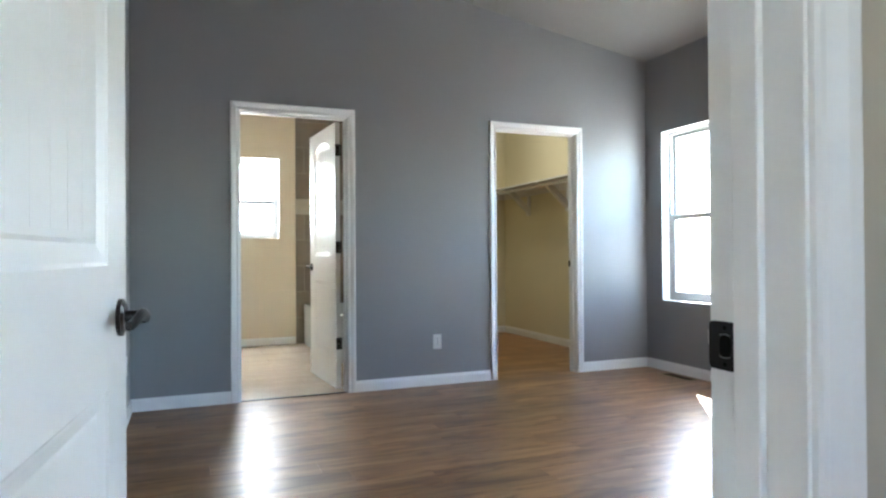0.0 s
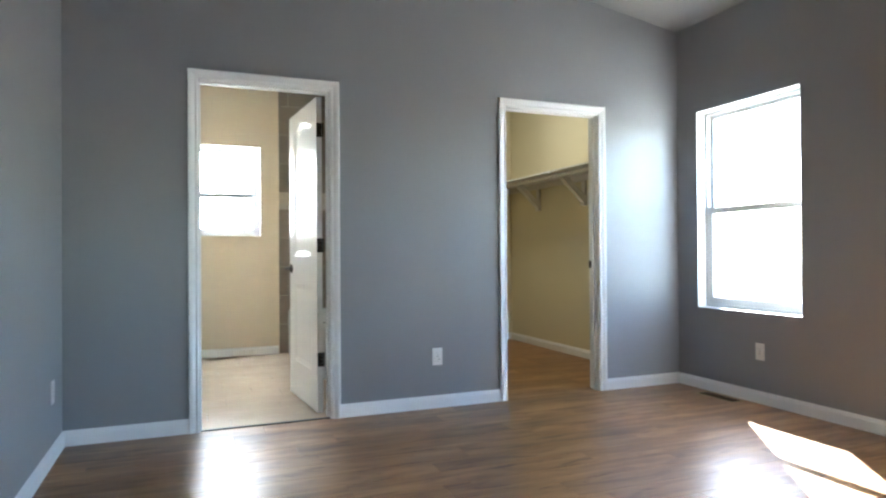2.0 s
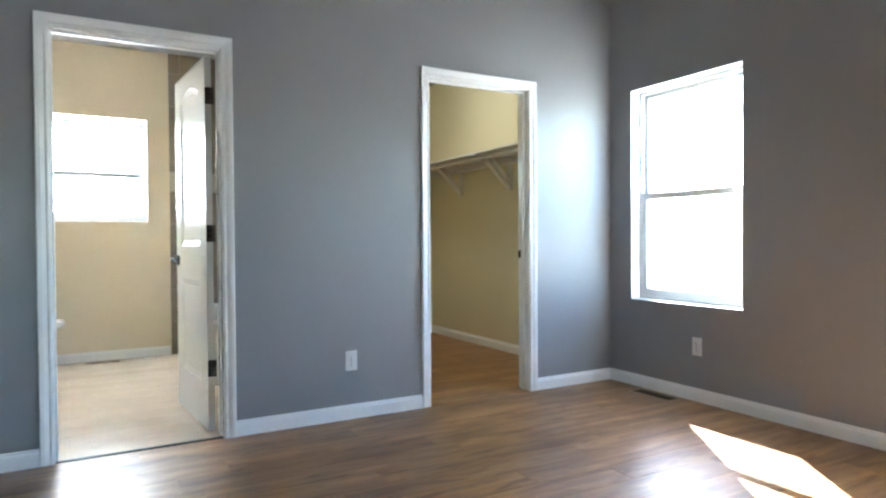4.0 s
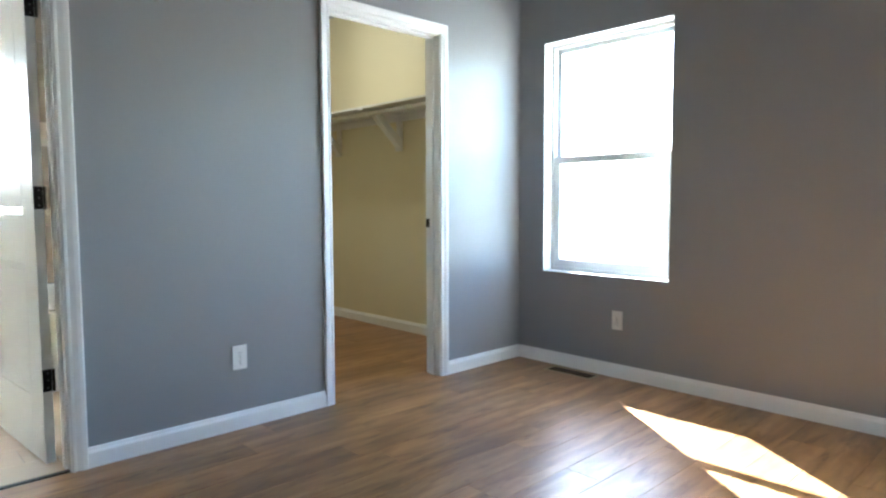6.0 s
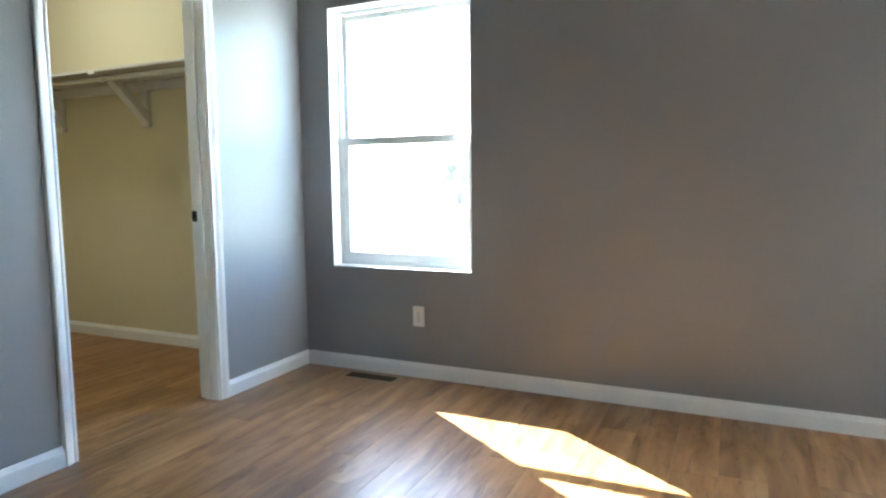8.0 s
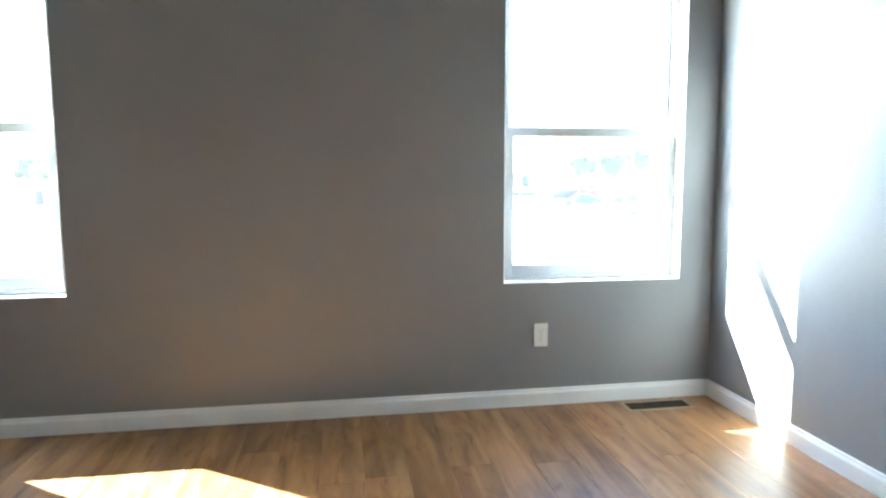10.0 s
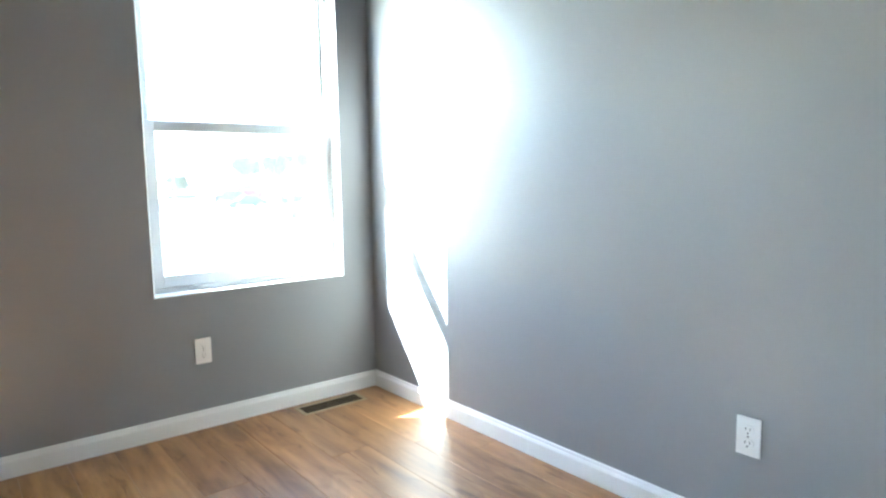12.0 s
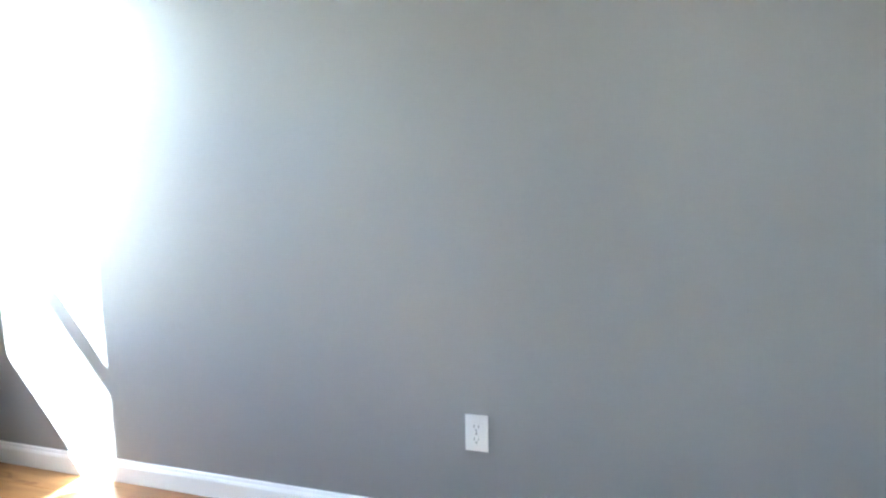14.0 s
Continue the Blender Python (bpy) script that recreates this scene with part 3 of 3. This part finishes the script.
register((0.752, 7.385, 0.0), 0.305, 0.090, 0, "dark floor register on the bathroom tile")
strip = tagged(link("threshold_strip", boxed(D1[0], D1[1], YN + 0.006, YN + 0.030, -0.002, 0.005, bevel=0.002), M_BRONZE), "dark metal transition strip between laminate and tile", "threshold")

# ---- closet shelf ----
SF, SZ, RX, RZ = 3.607, 1.781, 3.683, 1.752
shelf = tagged(empty("closet_shelf", (3.80, 6.2, SZ)), "white painted closet shelf with a hanging rod below", "shelf")
inv = shelf.matrix_world.inverted()
bits = [part("board", boxed(SF, XE - 0.001, YB + 0.002, CY1 - 0.001, SZ, SZ + 0.018, bevel=0.003), M_SHELF, shelf),
        part("cleat", boxed(XE - 0.019, XE - 0.001, YB + 0.002, CY1 - 0.001, SZ - 0.064, SZ - 0.001, bevel=0.003), M_SHELF, shelf),
        part("end_cleat", boxed(SF + 0.01, XE - 0.020, CY1 - 0.019, CY1 - 0.001, SZ - 0.064, SZ - 0.001, bevel=0.003), M_SHELF, shelf),
        part("rod", cyl(bmesh.new(), (RX, YB + 0.022, RZ), (RX, CY1 - 0.040, RZ), 0.0165, n=24), M_SHELF, shelf, "white tubular hanging rod")]
for y0, y1 in ((YB + 0.002, YB + 0.022), (CY1 - 0.040, CY1 - 0.0195)):
    bm = bmesh.new()
    cyl(bm, (RX, y0, RZ), (RX, y1, RZ), 0.031, 0.026, 24)
    bits.append(part("rod_socket", bm, M_BRONZE, shelf, "dark round rod socket"))
for y in (5.085, 5.944, 6.803):
    bm = bmesh.new()
    to3 = lambda u, v, d: (u, d, v)
    w = 0.031
    box(bm, XE - 0.021, XE - 0.001, y - w, y + w, 1.505, SZ - 0.065, bevel=0.003)
    box(bm, XE - 0.034, XE - 0.001, y - w - 0.004, y + w + 0.004, 1.478, 1.512, bevel=0.004)
    prism(bm, [(XE - 0.022, 1.500), (XE - 0.022, 1.575), (RX + 0.085, SZ - 0.008), (RX + 0.008, SZ - 0.008)], to3, y - w, y + w)
    prism(bm, [(SF + 0.004, SZ - 0.009), (XE - 0.022, SZ - 0.009), (XE - 0.022, SZ - 0.0005), (SF + 0.004, SZ - 0.0005)], to3, y - w, y + w)
    b = part("bracket", bm, M_SHELF, shelf)
    part("shelf_lip", boxed(SF - 0.005, SF + 0.004, y - w, y + w, SZ - 0.013, SZ + 0.012, bevel=0.002), M_PLASTIC, b, "white lip gripping the shelf edge")
    bm = bmesh.new()
    for k in range(7):
        a0, a1 = math.pi * (1 + k / 7), math.pi * (1 + (k + 1) / 7)
        p, q = [(RX + 0.0205 * math.cos(a), RZ + 0.0205 * math.sin(a)) for a in (a0, a1)]
        prism(bm, [p, q, (q[0] + 0.005 * math.cos(a1), q[1] + 0.005 * math.sin(a1)), (p[0] + 0.005 * math.cos(a0), p[1] + 0.005 * math.sin(a0))], to3, y - 0.012, y + 0.012)
    box(bm, RX + 0.018, RX + 0.0255, y - 0.012, y + 0.012, RZ - 0.002, SZ - 0.008)
    part("rod_hook", bm, M_PLASTIC, b, "white rod hook")
    bits.append(b)
for o in bits:
    o.matrix_parent_inverse = inv

# ---- closet ceiling lamp ----
M_LAMP = bpy.data.materials.new("lit_lamp_glass")
M_LAMP.use_nodes = True
M_LAMP.node_tree.nodes["Principled BSDF"].inputs["Emission Color"].default_value = (1.0, 0.90, 0.70, 1)
M_LAMP.node_tree.nodes["Principled BSDF"].inputs["Emission Strength"].default_value = 1.7
lamp = tagged(empty("ceiling_light", (3.15, 6.1, 2.74)), "lit warm-white ceiling lamp in the closet", "ceiling light")
part("base", cyl(bmesh.new(), (0, 0, -0.03), (0, 0, -0.0005), 0.15, n=32), M_BRONZE, lamp)
bm = bmesh.new()
bmesh.ops.create_uvsphere(bm, u_segments=28, v_segments=14, radius=0.14, matrix=Matrix.Translation((0, 0, -0.031)) @ Matrix.Diagonal((1, 1, 0.55, 1)))
bmesh.ops.bisect_plane(bm, geom=bm.verts[:] + bm.edges[:] + bm.faces[:], plane_co=(0, 0, -0.0312), plane_no=(0, 0, 1), clear_outer=True)
part("diffuser", bm, M_LAMP, lamp, "glowing glass dome", smooth=True)
# unseen second lamp, added to warm and brighten the hall
tagged(copy_thing(lamp, pose(0.5, -1.5, 2.5)), "unseen warm-white ceiling lamp added to light the hall")

# ---- bathroom things ----
tub = tagged(empty("bathtub", (1.80, 6.7, 0)), "white enamel bathtub in a tiled alcove", "bathtub")
bm = bmesh.new()
X0, X1, Y0, Y1, H = 1.400, BX1 - 0.012, 5.97, BY1 - 0.013, 0.455
rings = []
for ins, z in ((0.0, 0.0), (0.0, H - 0.012), (0.010, H), (0.060, H), (0.085, H - 0.02), (0.130, 0.12), (0.20, 0.09)):
    r = []
    for cx, cy, a0 in ((X1 - ins, Y1 - ins, 0), (X0 + ins, Y1 - ins, 90), (X0 + ins, Y0 + ins, 180), (X1 - ins, Y0 + ins, 270)):
        rad = 0.004 if ins < 0.05 else 0.09
        for i in range(6):
            a = radians(a0 + 18 * i)
            dx = -1 if a0 in (0, 270) else 1
            dy = -1 if a0 in (0, 90) else 1
            r.append(bm.verts.new((cx + dx * rad + rad * math.cos(a), cy + dy * rad + rad * math.sin(a), z)))
    rings.append(r)
for r, s in zip(rings, rings[1:]):
    for i in range(24):
        bm.faces.new((r[i], r[(i + 1) % 24], s[(i + 1) % 24], s[i]))
bm.faces.new(rings[-1])
part("basin", bm, M_TUB, tub).matrix_parent_inverse = tub.matrix_world.inverted()
part("apron_panel", boxed(X0 - 0.006, X0 - 0.0005, Y0 + 0.08, Y1 - 0.08, 0.06, H - 0.09, bevel=0.002), M_TUB, tub).matrix_parent_inverse = tub.matrix_world.inverted()

toilet = tagged(empty("toilet", (XW - 0.008, 6.93, 0)), "white porcelain toilet with a closed lid", "toilet")


def oval(bm, stations):
    """Stacked egg-shaped rings: (centre x, half length, half width, z)."""
    rs = []
    for cx, a, b, z in stations:
        rs.append([bm.verts.new((cx + a * math.cos(t) * (1.0 if math.cos(t) > 0 else 0.85), b * math.sin(t), z)) for t in [2 * math.pi * i / 28 for i in range(28)]])
    for r, s in zip(rs, rs[1:]):
        for i in range(28):
            bm.faces.new((r[i], r[(i + 1) % 28], s[(i + 1) % 28], s[i]))
    bm.faces.new(rs[0][::-1])
    bm.faces.new(rs[-1])
    return bm


part("bowl", oval(bmesh.new(), [(0.36, 0.20, 0.11, 0.0), (0.36, 0.19, 0.10, 0.06), (0.38, 0.19, 0.11, 0.18), (0.405, 0.205, 0.14, 0.30), (0.41, 0.195, 0.145, 0.355), (0.44, 0.245, 0.18, 0.388), (0.44, 0.245, 0.178, 0.395)]), M_TUB, toilet, smooth=True)
part("seat", oval(bmesh.new(), [(0.44, 0.247, 0.182, 0.397), (0.44, 0.253, 0.187, 0.403), (0.44, 0.251, 0.185, 0.412)]), M_TUB, toilet)
part("lid", oval(bmesh.new(), [(0.44, 0.247, 0.182, 0.416), (0.44, 0.251, 0.186, 0.421), (0.44, 0.247, 0.182, 0.431), (0.44, 0.222, 0.155, 0.436)]), M_TUB, toilet)
part("tank", boxed(0.012, 0.195, -0.225, 0.225, 0.385, 0.745, bevel=0.018), M_TUB, toilet)
part("tank_lid", boxed(0.006, 0.205, -0.235, 0.235, 0.747, 0.780, bevel=0.008), M_TUB, toilet)


# ---- outdoors ----
bm = bmesh.new()
bmesh.ops.create_grid(bm, x_segments=24, y_segments=24, size=1800, matrix=Matrix.Translation((0, 0, GROUND)))
tagged(link("ground", bm, M_GROUND), "pale dry open ground in full sun", "ground", kind="structure")
tagged(link("foundation", boxed(XW - 0.10, XE + 0.15, YH + 0.02, 7.60, GROUND, -0.26), M_STUCCO), "pale stucco house base below the rooms", "foundation", kind="structure")


def car(place, turn, paint, label, tall=1.45, length=4.5, boxy=False):
    """A parked car: shaped body, glazed cabin, lamps and four wheels."""
    c = tagged(empty("car", place, turn), label, "car", group="parked cars")
    L, W = length / 2, 0.88
    sh = 0.62 * tall
    if boxy:
        low = [(-L, 0.35), (L, 0.35), (L, sh + 0.05), (L - 0.9, sh + 0.12), (-L, sh + 0.12)]
        cab = [(-L + 0.05, sh + 0.12), (L - 0.95, sh + 0.12), (L - 1.45, tall), (-L + 0.15, tall)]
    else:
        low = [(-L, 0.32), (L, 0.30), (L + 0.02, 0.55), (L - 0.25, 0.72), (L - 1.15, sh), (-L + 0.7, sh + 0.02), (-L + 0.02, 0.85)]
        cab = [(-L + 0.62, sh), (L - 1.2, sh), (L - 1.95, tall), (-L + 1.35, tall)]
    bm = bmesh.new()
    prism(bm, low, lambda u, v, d: (u, d, v), -W, W)
    bmesh.ops.bevel(bm, geom=bm.edges[:], offset=0.06, segments=2, affect='EDGES')
    part("body", bm, paint, c)
    bm = bmesh.new()
    prism(bm, cab, lambda u, v, d: (u, d * (1 - 0.16 * (v - sh) / max(0.1, tall - sh)), v), -W + 0.05, W - 0.05)
    cabin = part("cabin", bm, paint, c)
    mid = lambda k: [(sum(p[0] for p in cab) / 4 + (p[0] - sum(q[0] for q in cab) / 4) * k, sum(p[1] for p in cab) / 4 + (p[1] - sum(q[1] for q in cab) / 4) * k) for p in cab]
    for s in (-1, 1):
        bm = bmesh.new()
        prism(bm, mid(0.78), lambda u, v, d: (u, s * ((W - 0.05) * (1 - 0.16 * (v - sh) / max(0.1, tall - sh)) + d), v), 0.002, 0.012)
        part("side_window", bm, M_CARGLASS, cabin, "dark side window")
        part("headlight", boxed(L - 0.06, L + 0.03, s * 0.62 - 0.16, s * 0.62 + 0.16, 0.56, 0.68, bevel=0.02), M_PLASTIC, c)
        for x in (-L + 0.85, L - 0.85):
            tyre = part("wheel", cyl(bmesh.new(), (x, s * (W - 0.16), 0.33), (x, s * (W + 0.04), 0.33), 0.33, n=24), M_TYRE, c, "black tyre")
            part("rim", cyl(bmesh.new(), (x, s * (W + 0.03), 0.33), (x, s * (W + 0.05), 0.33), 0.20, n=16), M_STEEL, tyre, "metal rim")
    return c


M_BLUE = material("blue_car_paint", (0.020, 0.050, 0.16), 0.5, vary=0.03, spec=0.15)
M_WHITECAR = material("white_car_paint", (0.70, 0.70, 0.70), 0.25, vary=0.03)
M_REDCAR = material("red_car_paint", (0.32, 0.016, 0.010), 0.5, vary=0.05, spec=0.15)
M_DARKCAR = material("dark_car_paint", (0.02, 0.020, 0.025), 0.5, vary=0.05, spec=0.15)
car((71.8, -25.3, GROUND), 92, M_BLUE, "blue parked sedan out on the lot")
car((70.0, -17.0, GROUND), 88, M_WHITECAR, "white parked pickup-sized vehicle on the lot", tall=1.8, length=5.0, boxy=True)
car((89.0, -31.8, GROUND), 95, M_REDCAR, "bright red parked van behind the blue car", tall=2.5, length=4.8, boxy=True)
car((88.0, -29.0, GROUND), 100, M_DARKCAR, "dark parked wagon on the lot", tall=1.7, boxy=True)


def leaf_cloud(bm, blobs, count, size, rng):
    for _ in range(count):
        c, r = rng.choice(blobs)
        v = Vector((rng.gauss(0, 1), rng.gauss(0, 1), rng.gauss(0, 1))).normalized() * (rng.random() ** 0.4)
        p = Vector(c) + Vector((v.x * r, v.y * r, v.z * r * 0.8))
        q = Euler((rng.random() * 6, rng.random() * 6, rng.random() * 6)).to_matrix()
        s = size * (0.6 + rng.random() * 0.8)
        vs = [bm.verts.new(p + q @ Vector(k) * s) for k in ((-0.5, 0, 0), (0, -0.3, 0.08), (0.6, 0, 0), (0, 0.3, 0.08))]
        bm.faces.new(vs)


def tree(place, height, spread, seed, label, trunk_part=0.35):
    """A tapered trunk, limbs and a crown of separate leaf clumps with gaps."""
    rng = random.Random(seed)
    t = tagged(empty("tree", place), label, "tree", group="trees beyond the lot")
    bm = bmesh.new()
    h0 = height * trunk_part
    cyl(bm, (0, 0, 0), (0.1, 0, h0), 0.05 * height, 0.032 * height, 10)
    blobs = []
    for i in range(9):
        a = i * 2.4 + rng.random()
        d = spread * (0.25 + 0.6 * rng.random())
        e = Vector((math.cos(a) * d, math.sin(a) * d, h0 + (height - h0) * (0.25 + 0.6 * rng.random())))
        cyl(bm, (0.1, 0, h0 * 0.9), e, 0.018 * height, 0.006 * height, 6)
        blobs.append((e, spread * (0.28 + 0.2 * rng.random())))
    part("trunk", bm, M_BARK, t)
    bm = bmesh.new()
    leaf_cloud(bm, blobs, 1500, 0.10 * spread + 0.10, rng)
    part("crown", bm, M_LEAF, t)
    return t


for i in range(9):
    tree((97 + 3 * math.sin(i * 2.1), -35.2 - 1.75 * i, GROUND), 6.9 + 0.16 * i + 0.5 * math.sin(i * 1.7), 2.1, 11 + i, "leafy green tree in the row beyond the lot", 0.45)
tree((93, -24.2, GROUND), 4.4, 1.9, 61, "low dark leafy tree behind the white parked vehicle", 0.3)
tree((96, 43.5, GROUND), 7.6, 3.2, 41, "leafy green tree beside the red-brown shed")


def shrub(place, size, seed):
    rng = random.Random(seed)
    s = tagged(empty("shrub", place), "dark green rounded shrub on dry ground", "shrub", group="shrubs")
    bm = bmesh.new()
    leaf_cloud(bm, [((rng.uniform(-0.5, 0.5) * size, rng.uniform(-0.5, 0.5) * size, size * rng.uniform(0.3, 0.7)), size * 0.5) for _ in range(5)], 500, 0.2 * size, rng)
    part("foliage", bm, M_LEAF, s)
    bm = bmesh.new()
    for k in range(4):
        cyl(bm, (0, 0, 0), (rng.uniform(-0.3, 0.3) * size, rng.uniform(-0.3, 0.3) * size, size * 0.5), 0.05, 0.02, 6)
    part("stems", bm, M_BARK, s)


shrub((78.8, -35.2, GROUND), 1.6, 3)
shrub((76.0, -31.3, GROUND), 1.1, 4)
shrub((46.5, -19.5, GROUND), 0.8, 5)
shed = tagged(empty("shed", (93, 41.0, GROUND)), "red-brown sided shed with a grey roof", "shed")
part("wall", boxed(-2.0, 2.0, -2.6, 2.6, 0, 2.2), M_REDSHED, shed)
part("roof", prism(bmesh.new(), [(-2.3, 2.2), (2.3, 2.2), (0, 3.1)], lambda u, v, d: (u, d, v), -2.9, 2.9), M_ROOF, shed)
part("door", boxed(-2.03, -1.99, -0.5, 0.5, 0, 2.0), M_DARKCAR, shed)

# ---- wall tile of the tub alcove ----
tiles = tagged(link("tile_backing", boxed(1.311, BX1 - 0.001, BY1 - 0.0035, BY1 - 0.0005, 0.0, 2.70), M_GROUT), "taupe wall tile of the tub alcove with a pale accent band", "tile wall", kind="structure")


def tile_mesh(name, sx, sy, sz, mat, edge=0.0012, cache={}):
    key = (name, round(sx, 4), round(sy, 4), round(sz, 4))
    if key not in cache:
        bm = boxed(0, sx, 0, sy, 0, sz)
        top = [e for e in bm.edges]
        bmesh.ops.bevel(bm, geom=top, offset=edge, segments=1, affect='EDGES')
        me = bpy.data.meshes.new(name)
        bmesh.ops.recalc_face_normals(bm, faces=bm.faces)
        bm.to_mesh(me)
        bm.free()
        me.materials.append(mat)
        cache[key] = me
    return cache[key]


def lay(name, me, place, parent):
    ob = new(name, me)
    ob.parent = parent
    ob.location = place
    return ob


rows = [(0.004 + 0.298 * i, 0.295) for i in range(5)] + [(1.497, 0.050), (1.550, 0.118)] + [(1.671 + 0.298 * i, 0.295) for i in range(4)]
for k, (z, h) in enumerate(rows):
    band = h == 0.118
    x = 1.311 - (0.0 if k % 2 else 0.500) - (0.2 if band else 0)
    if h == 0.050:
        continue
    step = 0.30 if band else 0.598
    while x < BX1 - 0.02:
        a, b = max(x, 1.311), min(x + step - 0.003, BX1 - 0.004)
        if b - a > 0.01:
            lay("tile", tile_mesh("tile", b - a, 0.006, h if not band else 0.118, M_BAND if band else M_WTILE), (a, BY1 - 0.0095, z), tiles)
        x += step

# ---- bathroom floor tile ----
k = 0
y = YN + 0.032
while y < BY1 - 0.02:
    hgt = min(0.197, BY1 - 0.002 - y)
    lo, hi = (D1[0], D1[1]) if y < YB - 0.05 else (XW + 0.002, BX1 - 0.002)
    x = 0.677 - 0.6 * 3 - 0.13 * k if k < 3 else 0.677 - 1.8 - 0.2 * (k % 3)
    while x < hi:
        a, b = max(x, lo), min(x + 0.597, hi)
        if b - a > 0.01:
            lay("tile", tile_mesh("floor_tile", b - a, hgt, 0.0085, M_TILE), (a, y, -0.0085), bath_floor)
        x += 0.6
    y += 0.2
    k += 1

# ---- laminate planks ----
rng = random.Random(7)
WIDE, LONG = 0.165, 1.215


def plank_row(y0, y1, lo, hi):
    x = lo - rng.random() * LONG
    while x < hi:
        a, b = max(x, lo), min(x + LONG - 0.0004, hi)
        if b - a > 0.02:
            lay("plank", tile_mesh("plank", round(b - a, 3), round(y1 - y0 - 0.0004, 4), 0.010, M_WOOD, 0.0011), (a, y0, -0.010), floor)
        x += LONG


y = 3.525 - 18 * WIDE
while y < CY1:
    a, b = max(y, YH + 0.061), min(y + WIDE, CY1)
    if b <= YS + 0.01:
        plank_row(a, b, *D3)
    elif a < YN - 0.005:
        plank_row(a, min(b, YN), XW, XE)
    if b > YN:
        a2 = max(a, YN)
        plank_row(a2, b, *(D2 if a2 < YB - 0.05 else (CX0, XE)))
    y += WIDE
